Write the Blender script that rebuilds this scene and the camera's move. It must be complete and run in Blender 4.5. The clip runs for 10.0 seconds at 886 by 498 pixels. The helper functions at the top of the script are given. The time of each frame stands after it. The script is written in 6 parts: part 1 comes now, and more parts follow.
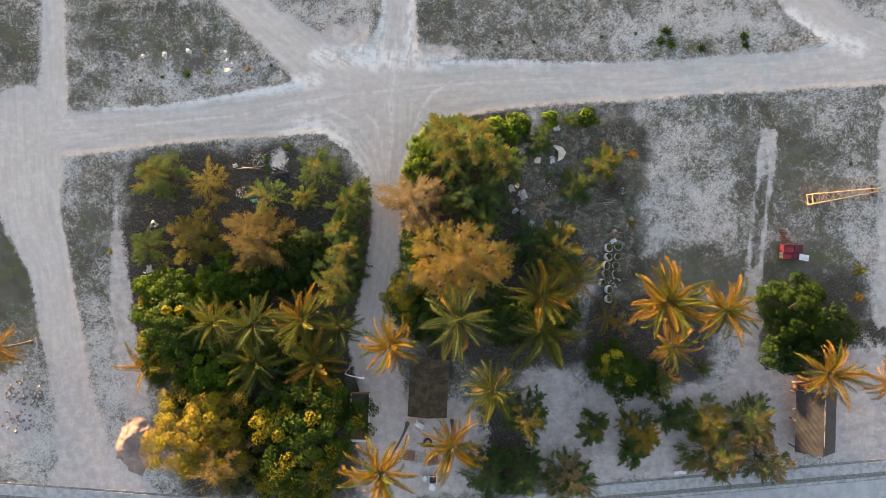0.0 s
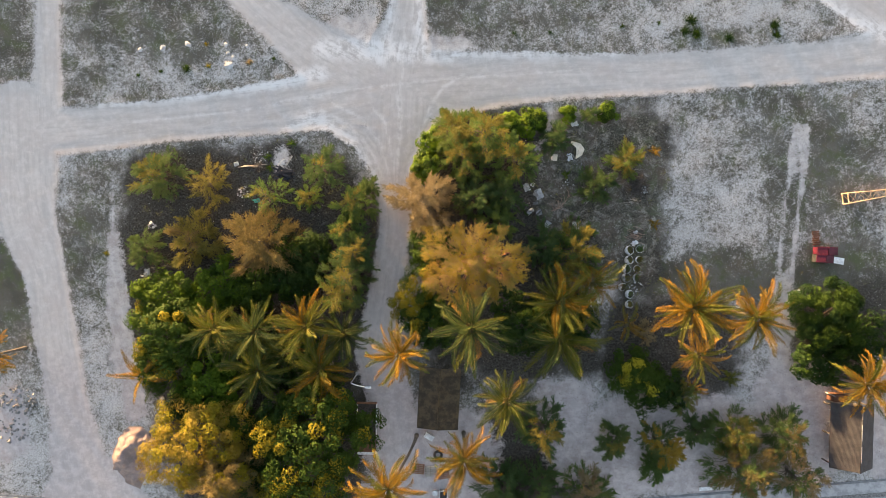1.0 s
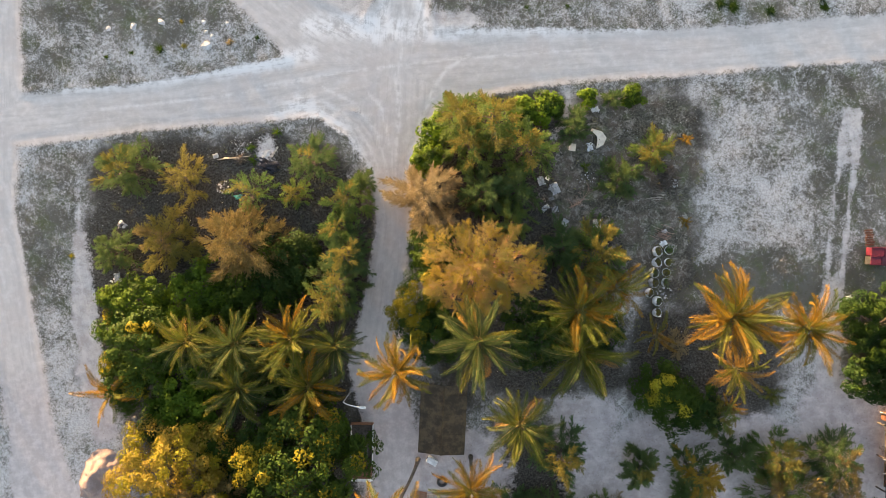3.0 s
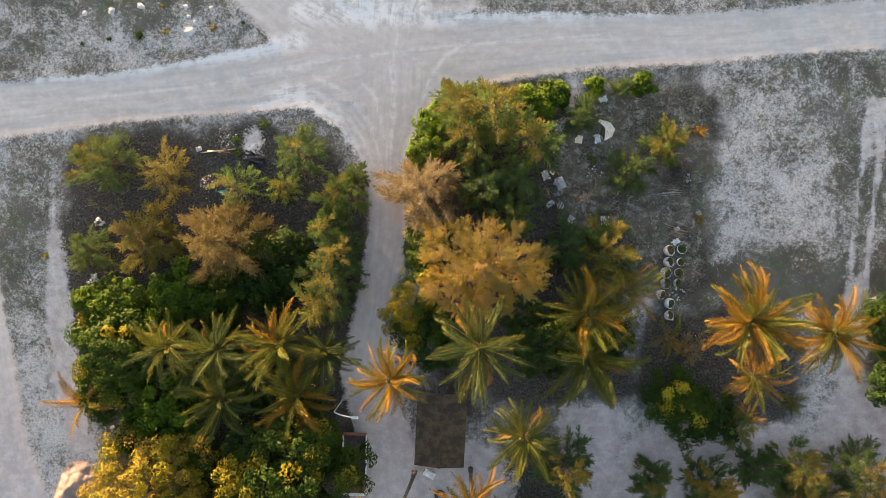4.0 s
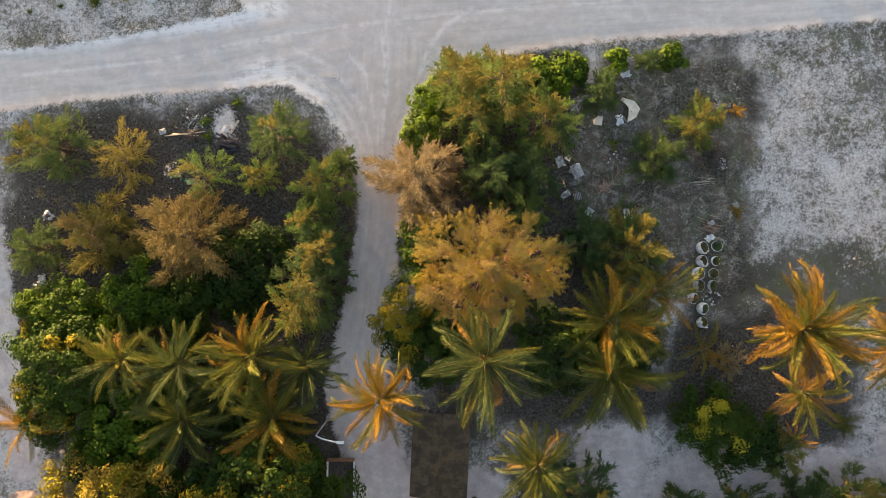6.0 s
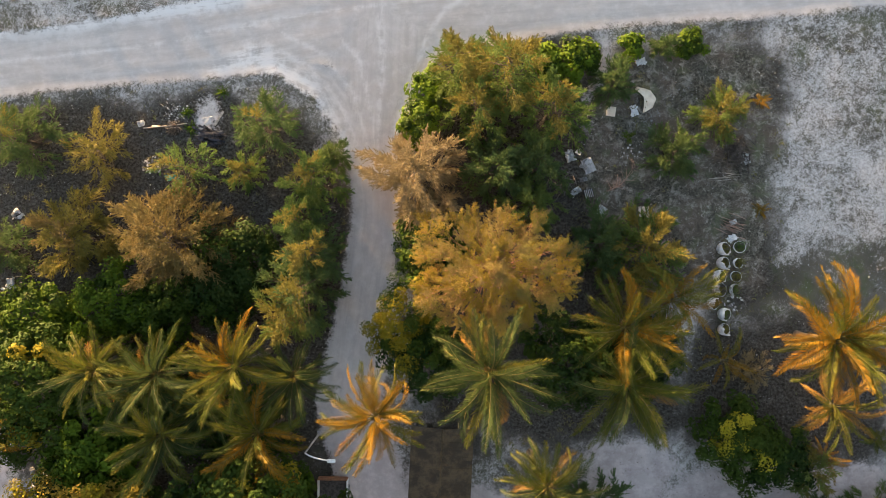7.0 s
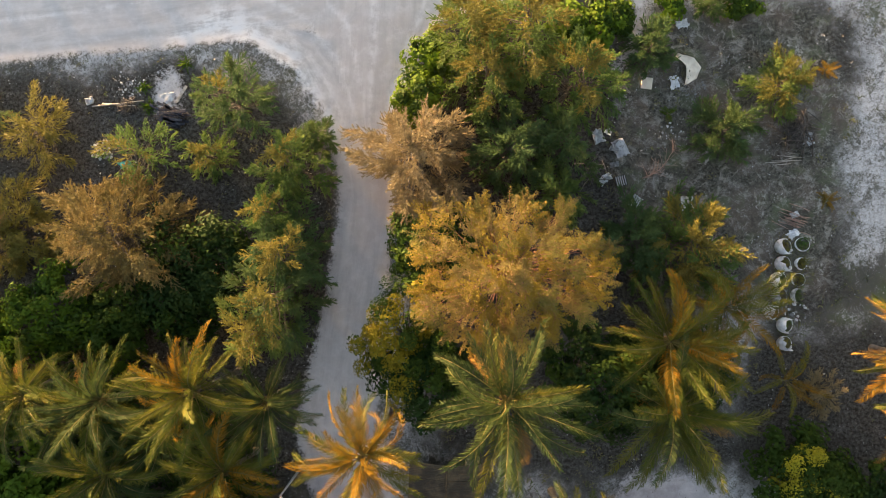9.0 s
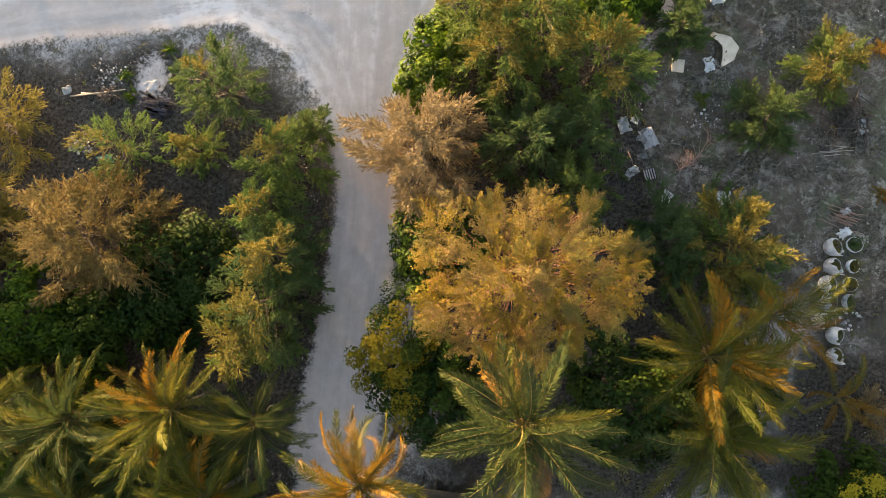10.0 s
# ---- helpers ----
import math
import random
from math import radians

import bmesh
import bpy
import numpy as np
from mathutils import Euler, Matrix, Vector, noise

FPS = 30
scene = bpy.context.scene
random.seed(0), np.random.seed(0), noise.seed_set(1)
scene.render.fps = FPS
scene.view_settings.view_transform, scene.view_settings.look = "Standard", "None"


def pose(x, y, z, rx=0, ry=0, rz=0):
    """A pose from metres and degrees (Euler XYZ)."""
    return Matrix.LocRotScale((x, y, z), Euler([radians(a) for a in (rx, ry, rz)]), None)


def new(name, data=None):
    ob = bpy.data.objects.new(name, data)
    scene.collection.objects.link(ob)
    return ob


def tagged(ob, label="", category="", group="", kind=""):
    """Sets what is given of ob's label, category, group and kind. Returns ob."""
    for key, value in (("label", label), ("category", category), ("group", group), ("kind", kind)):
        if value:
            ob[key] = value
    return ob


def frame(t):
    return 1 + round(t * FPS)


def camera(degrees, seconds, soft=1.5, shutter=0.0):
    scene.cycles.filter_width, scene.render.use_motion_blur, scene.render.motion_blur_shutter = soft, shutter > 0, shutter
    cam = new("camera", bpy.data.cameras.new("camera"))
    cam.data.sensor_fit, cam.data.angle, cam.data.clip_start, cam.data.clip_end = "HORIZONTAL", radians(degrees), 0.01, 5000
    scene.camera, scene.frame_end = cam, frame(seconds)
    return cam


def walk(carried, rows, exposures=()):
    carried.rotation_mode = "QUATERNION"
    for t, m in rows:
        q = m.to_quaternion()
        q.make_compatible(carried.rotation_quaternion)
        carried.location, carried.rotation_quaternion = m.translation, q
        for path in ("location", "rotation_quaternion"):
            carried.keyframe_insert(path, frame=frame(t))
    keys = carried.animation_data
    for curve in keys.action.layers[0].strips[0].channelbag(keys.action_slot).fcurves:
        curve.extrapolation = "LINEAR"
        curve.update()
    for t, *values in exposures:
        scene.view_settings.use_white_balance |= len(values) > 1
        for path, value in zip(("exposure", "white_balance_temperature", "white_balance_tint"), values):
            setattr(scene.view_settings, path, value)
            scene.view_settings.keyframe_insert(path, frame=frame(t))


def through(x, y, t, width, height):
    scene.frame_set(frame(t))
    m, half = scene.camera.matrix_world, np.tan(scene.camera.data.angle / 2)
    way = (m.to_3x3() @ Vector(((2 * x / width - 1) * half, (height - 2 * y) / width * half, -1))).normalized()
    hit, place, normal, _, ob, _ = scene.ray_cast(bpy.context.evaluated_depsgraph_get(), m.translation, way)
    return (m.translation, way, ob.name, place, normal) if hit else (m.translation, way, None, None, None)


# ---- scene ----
cam = camera(73.00, 10.0, soft=0.4)
walk(cam, [
    (0.0, pose(0.000, -0.000, 63.559, -0.307, -0.487, 0.000)),
    (0.5, pose(-0.041, 0.165, 61.949, -0.358, 0.086, -0.008)),
    (1.0, pose(-0.096, 0.311, 60.314, -0.388, 0.465, 0.012)),
    (1.5, pose(-0.134, 0.413, 58.677, -0.403, 1.059, -0.018)),
    (2.0, pose(-0.100, 0.488, 57.012, -0.440, 1.133, -0.078)),
    (2.5, pose(-0.041, 0.557, 55.360, -0.541, 1.087, -0.103)),
    (4.0, pose(0.117, 0.369, 50.421, -0.487, 1.030, -0.128)),
    (4.5, pose(0.098, 0.190, 48.825, -0.434, 1.008, -0.162)),
    (5.0, pose(0.065, 0.009, 47.212, -0.346, 0.997, -0.166)),
    (5.5, pose(0.006, -0.171, 45.563, -0.154, 0.942, -0.159)),
    (7.0, pose(-0.150, -0.281, 40.684, 0.145, 0.911, -0.154)),
    (7.5, pose(-0.223, -0.355, 39.065, 0.263, 0.887, -0.167)),
    (8.0, pose(-0.281, -0.423, 37.440, 0.285, 0.895, -0.215)),
    (8.5, pose(-0.261, -0.505, 35.804, 0.462, 1.123, -0.276)),
    (9.0, pose(-0.230, -0.600, 34.157, 0.612, 1.337, -0.344)),
    (9.5, pose(-0.213, -0.660, 32.587, 0.796, 2.735, -0.404)),
    (10.0, pose(-0.097, -0.640, 30.914, 0.895, 2.543, -0.419)),
], exposures=[(0.0, 4.54), (1.0, 4.61), (1.5, 4.70), (2.0, 4.71), (2.7, 4.80), (3.3, 4.73), (4.0, 4.60), (5.0, 4.53), (7.0, 4.58), (8.5, 4.65), (10.0, 4.65)])

# ---- light ----
SUN_ELEV, SUN_AZ = -0.3, 124.0          # degrees; azimuth of the sun, counter-clockwise from +x
world = bpy.data.worlds.new("evening_sky")
scene.world = world
world.use_nodes = True
wn = world.node_tree
sky = wn.nodes.new("ShaderNodeTexSky")
sky.sky_type = "NISHITA"
sky.sun_disc = False
sky.sun_elevation = radians(SUN_ELEV)
sky.sun_rotation = radians(90.0 - SUN_AZ)
sky.dust_density = 0.6
sky.ozone_density = 1.5
wn.nodes["Background"].inputs["Strength"].default_value = 0.15
wn.links.new(sky.outputs[0], wn.nodes["Background"].inputs["Color"])

sun_data = bpy.data.lights.new("sun", "SUN")
sun_data.energy = 3.7
sun_data.angle = radians(3.0)
sun_data.color = (1.0, 0.70, 0.41)
sun = new("sun", sun_data)
sd = Vector((math.cos(radians(SUN_AZ)) * math.cos(radians(SUN_ELEV)), math.sin(radians(SUN_AZ)) * math.cos(radians(SUN_ELEV)), math.sin(radians(SUN_ELEV))))
sun.rotation_euler = sd.to_track_quat("Z", "Y").to_euler()
sun.location = sd * 80
scene.view_settings.use_white_balance = True
scene.view_settings.white_balance_temperature = 7600
scene.view_settings.white_balance_tint = 11

# ---- small tools ----
rng = np.random.default_rng(7)


def mesh_np(name, verts, quads=None, tris=None, mats=(), quad_mat=None, tri_mat=None, smooth=None):
    """A mesh from arrays of vertices, four-cornered and three-cornered faces."""
    me = bpy.data.meshes.new(name)
    verts = np.asarray(verts, dtype=np.float32).reshape(-1, 3)
    q = np.zeros((0, 4), np.int32) if quads is None else np.asarray(quads, np.int32).reshape(-1, 4)
    t = np.zeros((0, 3), np.int32) if tris is None else np.asarray(tris, np.int32).reshape(-1, 3)
    me.vertices.add(len(verts))
    me.vertices.foreach_set("co", verts.ravel())
    loops = np.concatenate([q.ravel(), t.ravel()])
    me.loops.add(len(loops))
    me.loops.foreach_set("vertex_index", loops)
    me.polygons.add(len(q) + len(t))
    starts = np.concatenate([np.arange(len(q)) * 4, len(q) * 4 + np.arange(len(t)) * 3]).astype(np.int32)
    me.polygons.foreach_set("loop_start", starts)
    idx = np.concatenate([np.zeros(len(q), np.int32) if quad_mat is None else np.asarray(quad_mat, np.int32),
                          np.zeros(len(t), np.int32) if tri_mat is None else np.asarray(tri_mat, np.int32)])
    for m in mats:
        me.materials.append(m)
    me.polygons.foreach_set("material_index", idx)
    if smooth is not None:
        me.polygons.foreach_set("use_smooth", np.full(len(idx), smooth))
    me.update(calc_edges=True)
    return me


def thing(name, label, category, x=0.0, y=0.0, z=0.0, rz=0.0, group="", kind=""):
    """An Empty at a thing's base, which parents its parts."""
    ob = new(name)
    ob.empty_display_size = 0.2
    ob.matrix_basis = pose(x, y, z, 0, 0, rz)
    return tagged(ob, label, category, group, kind)


def hang(name, me, parent, m=None, label=""):
    """A mesh as one part under its thing."""
    ob = new(name, me)
    ob.parent = parent
    if m is not None:
        ob.matrix_basis = m
    if label:
        tagged(ob, label)
    return ob


def bm_mesh(name, bm, material, smooth=False):
    me = bpy.data.meshes.new(name)
    bmesh.ops.recalc_face_normals(bm, faces=bm.faces)
    bm.to_mesh(me)
    bm.free()
    me.materials.append(material)
    if smooth:
        for p in me.polygons:
            p.use_smooth = True
    return me


def part(name, bm, material, parent, label="", m=None, smooth=False):
    return hang(name, bm_mesh(name, bm, material, smooth), parent, m, label)


def add_box(bm, x, y, z, sx, sy, sz, bevel=0.0, m=None):
    """A box centred on (x, y) that stands on z, with worn edges."""
    made = bmesh.ops.create_cube(bm, size=1.0)["verts"]
    bmesh.ops.scale(bm, vec=(sx, sy, sz), verts=made)
    bmesh.ops.translate(bm, vec=(x, y, z + sz / 2), verts=made)
    if bevel:
        edges = list({e for v in made for e in v.link_edges})
        out = bmesh.ops.bevel(bm, geom=edges, offset=bevel, segments=1, affect="EDGES")
        made = out["verts"]
    if m is not None:
        bmesh.ops.transform(bm, matrix=m, verts=[v for v in made if v.is_valid])
    return made


def box(sx, sy, sz, x=0.0, y=0.0, z=0.0, bevel=0.015):
    bm = bmesh.new()
    add_box(bm, x, y, z, sx, sy, sz, bevel)
    return bm


def tube(points, radii, sides=6, cap=True, start=0):
    """Vertices, quads and triangles of a round bar along points."""
    pts = np.asarray(points, float)
    n = len(pts)
    radii = np.broadcast_to(np.asarray(radii, float), (n,))
    tang = np.gradient(pts, axis=0)
    tang /= np.linalg.norm(tang, axis=1)[:, None] + 1e-9
    up = np.where(np.abs(tang[:, 2:3]) > 0.9, [[1.0, 0, 0]], [[0, 0, 1.0]])
    a = np.cross(tang, up)
    a /= np.linalg.norm(a, axis=1)[:, None] + 1e-9
    b = np.cross(tang, a)
    ang = np.arange(sides) * 2 * np.pi / sides
    v = pts[:, None] + radii[:, None, None] * (np.cos(ang)[None, :, None] * a[:, None] + np.sin(ang)[None, :, None] * b[:, None])
    v = v.reshape(-1, 3)
    i, j = np.meshgrid(np.arange(n - 1), np.arange(sides), indexing="ij")
    j2 = (j + 1) % sides
    q = np.stack([i * sides + j, i * sides + j2, (i + 1) * sides + j2, (i + 1) * sides + j], -1).reshape(-1, 4)
    tris = np.zeros((0, 3), int)
    if cap:
        k = np.arange(1, sides - 1)
        tris = np.concatenate([np.stack([0 * k, k + 1, k], 1), np.stack([0 * k, k, k + 1], 1) + (n - 1) * sides])
    return v, q + start, tris + start


class Soup:
    """Gathers many small pieces into one mesh."""

    def __init__(self):
        self.v, self.q, self.t, self.n, self.qm, self.tm = [], [], [], 0, [], []

    def add(self, v, q=None, t=None, mat=0):
        v = np.asarray(v, float).reshape(-1, 3)
        if q is not None and len(q):
            self.q.append(np.asarray(q) + self.n)
            self.qm.append(np.full(len(q), mat))
        if t is not None and len(t):
            self.t.append(np.asarray(t) + self.n)
            self.tm.append(np.full(len(t), mat))
        self.v.append(v)
        self.n += len(v)
        return self

    def tube(self, points, radii, sides=6, mat=0, cap=True):
        return self.add(*tube(points, radii, sides, cap), mat=mat)

    def mesh(self, name, mats, smooth=None):
        cat = lambda parts: np.concatenate(parts) if parts else None
        return mesh_np(name, np.concatenate(self.v), cat(self.q), cat(self.t), mats, cat(self.qm), cat(self.tm), smooth)


def unit(v):
    return v / (np.linalg.norm(v, axis=-1, keepdims=True) + 1e-9)


def vnoise(x, y, scale, seed=0):
    """Smooth value noise on arrays, 0 to 1."""
    x, y = np.asarray(x) * scale, np.asarray(y) * scale
    xi, yi = np.floor(x), np.floor(y)
    fx, fy = x - xi, y - yi
    fx, fy = fx * fx * (3 - 2 * fx), fy * fy * (3 - 2 * fy)

    def h(i, j):
        s = np.sin(i * 127.1 + j * 311.7 + seed * 74.7) * 43758.5453
        return s - np.floor(s)
    return (h(xi, yi) * (1 - fx) + h(xi + 1, yi) * fx) * (1 - fy) + (h(xi, yi + 1) * (1 - fx) + h(xi + 1, yi + 1) * fx) * fy


def fnoise(x, y, scale, seed=0):
    return vnoise(x, y, scale, seed) * 0.5 + vnoise(x, y, scale * 2.1, seed + 1) * 0.3 + vnoise(x, y, scale * 4.3, seed + 2) * 0.2


def ease(lo, hi, v):
    v = np.clip((v - lo) / (hi - lo), 0, 1)
    return v * v * (3 - 2 * v)

# ---- materials ----
class Shade:
    """A node material in the making."""

    def __init__(self, name, rough=0.8, metal=0.0, spec=0.3):
        self.m = bpy.data.materials.new(name)
        self.m.use_nodes = True
        self.nt = self.m.node_tree
        self.bsdf = self.nt.nodes["Principled BSDF"]
        self.bsdf.inputs["Roughness"].default_value = rough
        self.bsdf.inputs["Metallic"].default_value = metal
        self.bsdf.inputs["Specular IOR Level"].default_value = spec

    def node(self, kind, **values):
        n = self.nt.nodes.new(kind)
        for k, v in values.items():
            key = k.replace("_", " ")
            key = key if key in n.inputs else k
            self.put(n.inputs[key], v)
        return n

    def put(self, socket, v):
        if isinstance(v, bpy.types.NodeSocket):
            self.nt.links.new(v, socket)
        else:
            socket.default_value = v

    def pos(self, local=False):
        if local:
            return self.nt.nodes.new("ShaderNodeTexCoord").outputs["Object"]
        return self.nt.nodes.new("ShaderNodeNewGeometry").outputs["Position"]

    def noise(self, vec, scale, detail=5.0, rough=0.6, warp=0.0):
        n = self.node("ShaderNodeTexNoise", Vector=vec, Scale=scale, Detail=detail, Roughness=rough, Distortion=warp)
        return n.outputs["Fac"]

    def math(self, op, a, b=0.0, c=0.0, clamp=False):
        n = self.nt.nodes.new("ShaderNodeMath")
        n.operation, n.use_clamp = op, clamp
        for i, v in enumerate((a, b, c)):
            self.put(n.inputs[i], v)
        return n.outputs[0]

    def band(self, v, lo, hi):
        n = self.node("ShaderNodeMapRange", Value=v)
        n.interpolation_type = "SMOOTHSTEP"
        n.inputs["From Min"].default_value, n.inputs["From Max"].default_value = lo, hi
        return n.outputs["Result"]

    def mix(self, fac, a, b):
        n = self.nt.nodes.new("ShaderNodeMix")
        n.data_type = "RGBA"
        self.put(n.inputs[0], fac)
        for s, v in ((n.inputs[6], a), (n.inputs[7], b)):
            self.put(s, (*v, 1.0) if isinstance(v, tuple) and len(v) == 3 else v)
        return n.outputs[2]

    def attr(self, name):
        n = self.nt.nodes.new("ShaderNodeAttribute")
        n.attribute_name = name
        return n.outputs["Fac"]

    def bump(self, height, strength=0.4, distance=0.05):
        n = self.node("ShaderNodeBump", Height=height, Strength=strength, Distance=distance)
        self.put(self.bsdf.inputs["Normal"], n.outputs["Normal"])

    def colour(self, v):
        self.put(self.bsdf.inputs["Base Color"], (*v, 1.0) if isinstance(v, tuple) and len(v) == 3 else v)
        return self.m


def worn(name, a, b, scale=3.0, rough=0.75, metal=0.0, spec=0.3, bump=0.25, fine=40.0, local=False, bump_dist=0.02):
    """A weathered surface: two tones at two scales, with fine relief."""
    s = Shade(name, rough, metal, spec)
    p = s.pos(local)
    n1, n2 = s.noise(p, scale, 6.0, 0.65), s.noise(p, fine, 4.0, 0.6)
    f = s.math("ADD", s.band(n1, 0.36, 0.64), s.math("MULTIPLY_ADD", n2, 0.5, -0.25), clamp=True)
    s.bump(s.math("ADD", n2, n1), bump, bump_dist)
    rnd = s.nt.nodes.new("ShaderNodeObjectInfo").outputs["Random"]
    f = s.math("ADD", f, s.math("MULTIPLY_ADD", rnd, 0.3, -0.15), clamp=True)
    return s.colour(s.mix(f, a, b))


def leafy(name, a, b, c, through=0.3, rough=0.6, rib=None):
    """Leaves: each one of its own tone between a and b, with patches of c."""
    s = Shade(name, rough, 0.0, 0.08)
    g = s.nt.nodes.new("ShaderNodeNewGeometry")
    island = g.outputs["Random Per Island"]
    info = s.nt.nodes.new("ShaderNodeObjectInfo").outputs["Random"]
    n = s.noise(g.outputs["Position"], 1.1, 3.0, 0.6)
    col = s.mix(island, a, b)
    col = s.mix(s.math("MULTIPLY", s.band(s.math("MULTIPLY_ADD", info, 0.25, n), 0.5, 0.8), 0.8), col, c)
    s.colour(col)
    tr = s.node("ShaderNodeBsdfTranslucent", Color=col)
    mx = s.node("ShaderNodeMixShader", Fac=through)
    s.nt.links.new(s.bsdf.outputs[0], mx.inputs[1])
    s.nt.links.new(tr.outputs[0], mx.inputs[2])
    s.nt.links.new(mx.outputs[0], s.nt.nodes["Material Output"].inputs["Surface"])
    return s.m


def ground_material():
    s = Shade("coral_sand_and_turf", 0.95, 0.0, 0.1)
    p = s.pos()
    sand, soil, green, along, across = (s.attr(k) for k in ("sand", "soil", "green", "along", "across"))
    n_big, n_mid, n_fine, n_grit = s.noise(p, 0.22, 4.0), s.noise(p, 1.3, 7.0, 0.68), s.noise(p, 5.5, 6.0, 0.7), s.noise(p, 32.0, 4.0, 0.7)
    # loose coral sand, with wheel tracks along the way
    track = s.node("ShaderNodeCombineXYZ", X=s.math("MULTIPLY", along, 0.12), Y=s.math("MULTIPLY", across, 0.9), Z=0.0)
    tn = s.noise(track.outputs[0], 2.0, 5.0, 0.62, 0.4)
    sandy = s.mix(s.band(s.math("MULTIPLY_ADD", n_mid, 0.5, s.math("MULTIPLY", tn, 0.6)), 0.38, 0.72), (0.452, 0.414, 0.388), (0.598, 0.549, 0.518))
    sandy = s.mix(s.math("MULTIPLY", s.band(n_big, 0.42, 0.68), 0.5), sandy, (0.50, 0.435, 0.405))
    sandy = s.mix(s.math("MULTIPLY", s.band(n_mid, 0.5, 0.72), 0.35), sandy, (0.67, 0.625, 0.605))
    sandy = s.mix(s.math("MULTIPLY", n_grit, 0.25), sandy, (0.33, 0.31, 0.29))
    sandy = s.mix(s.math("MULTIPLY", s.attr("yard"), s.math("MULTIPLY", s.band(s.math("MULTIPLY_ADD", n_fine, 0.4, s.math("MULTIPLY", s.noise(p, 0.9, 5.0), 0.6)), 0.45, 0.60), 0.50)), sandy, (0.27, 0.225, 0.22))
    sandy = s.mix(s.math("MULTIPLY", s.attr("south"), 0.38), sandy, s.mix(s.band(n_mid, 0.4, 0.65), (0.36, 0.285, 0.275), (0.52, 0.43, 0.415)))
    white = s.attr("white")
    wn = s.noise(track.outputs[0], 1.6, 7.0, 0.7, 1.2)
    sandy = s.mix(s.math("MULTIPLY", s.math("MULTIPLY", white, 0.9), s.band(s.math("MULTIPLY_ADD", n_mid, 0.5, s.math("MULTIPLY", wn, 0.5)), 0.40, 0.56)), sandy, (0.75, 0.715, 0.69))
    # dry turf: tufts over pale sand
    n_t1, n_t2, n_t3 = s.noise(p, 4.4, 9.0, 0.78, 1.2), s.noise(p, 0.55, 6.0, 0.66, 0.6), s.noise(p, 1.9, 7.0, 0.72, 1.0)
    mott = s.math("ADD", s.math("MULTIPLY", n_t1, 0.50), s.math("ADD", s.math("MULTIPLY", n_t2, 0.26), s.math("MULTIPLY", n_t3, 0.24)))
    mott = s.math("ADD", mott, s.math("MULTIPLY_ADD", green, 0.16, -0.085))
    tuft = s.band(s.math("MULTIPLY_ADD", n_grit, 0.30, s.math("ADD", mott, -0.025)), 0.565, 0.665)
    bare = s.mix(s.band(s.math("MULTIPLY_ADD", n_grit, 0.5, s.math("MULTIPLY", n_fine, 0.5)), 0.36, 0.62), (0.28, 0.257, 0.240), (0.64, 0.60, 0.57))
    grass = s.mix(s.band(n_big, 0.35, 0.65), (0.085, 0.078, 0.062), (0.140, 0.127, 0.105))
    grass = s.mix(s.math("MULTIPLY", s.band(s.noise(p, 0.5, 5.0), 0.45, 0.68), s.math("MINIMUM", green, 1.0)), grass, (0.095, 0.108, 0.055))
    grass = s.mix(s.math("MULTIPLY", s.band(n_fine, 0.5, 0.72), 0.6), grass, (0.075, 0.072, 0.060))
    turf = s.mix(tuft, bare, grass)
    # dark earth and leaf litter under the trees, part of the dark being painted canopy shade
    litter = s.mix(s.band(n_fine, 0.36, 0.66), (0.028, 0.026, 0.019), (0.112, 0.104, 0.082))
    litter = s.mix(s.math("MULTIPLY", s.band(s.noise(p, 0.33, 4.0), 0.42, 0.62), 0.7), litter, (0.115, 0.090, 0.072))
    litter = s.mix(s.math("MULTIPLY", s.band(s.noise(p, 0.7, 5.0), 0.5, 0.68), 0.75), litter, (0.095, 0.108, 0.060))
    litter = s.mix(s.math("MULTIPLY", s.band(s.math("MULTIPLY_ADD", n_mid, 0.5, s.math("MULTIPLY", n_grit, 0.5)), 0.52, 0.585), 0.6), litter, (0.35, 0.325, 0.285))
    litter = s.mix(s.math("MULTIPLY", s.band(s.noise(p, 1.4, 9.0, 0.74, 1.0), 0.55, 0.62), 0.5), litter, (0.32, 0.295, 0.25))
    litter = s.mix(s.math("MULTIPLY", s.band(s.math("MULTIPLY_ADD", n_fine, 0.4, s.math("MULTIPLY", s.noise(p, 0.62, 7.0, 0.7, 0.8), 0.7)), 0.62, 0.70), 0.6), litter, (0.43, 0.40, 0.355))
    # darker under the groves: leaf mould, with canopy shade mixed into its colour
    shaded_mould = s.mix(s.band(n_fine, 0.36, 0.66), (0.026, 0.022, 0.017), (0.098, 0.090, 0.077))
    shaded_mould = s.mix(s.math("MULTIPLY", s.band(s.math("MULTIPLY_ADD", n_mid, 0.5, s.math("MULTIPLY", n_grit, 0.5)), 0.55, 0.62), 0.6), shaded_mould, (0.26, 0.24, 0.225))
    litter = s.mix(s.band(s.math("MULTIPLY_ADD", n_mid, 0.5, s.math("ADD", s.attr("clear"), -0.25)), 0.25, 0.75), shaded_mould, litter)
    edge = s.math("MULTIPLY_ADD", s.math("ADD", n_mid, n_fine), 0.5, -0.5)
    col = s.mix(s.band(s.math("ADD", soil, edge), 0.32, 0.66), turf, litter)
    col = s.mix(s.band(s.math("ADD", sand, edge), 0.40, 0.58), col, sandy)
    h = s.math("ADD", s.math("MULTIPLY", n_fine, 0.6), s.math("MULTIPLY", n_grit, 0.4))
    h = s.math("ADD", h, s.math("MULTIPLY", tuft, 0.5))
    s.bump(h, 0.15, 0.03)
    return s.colour(col)


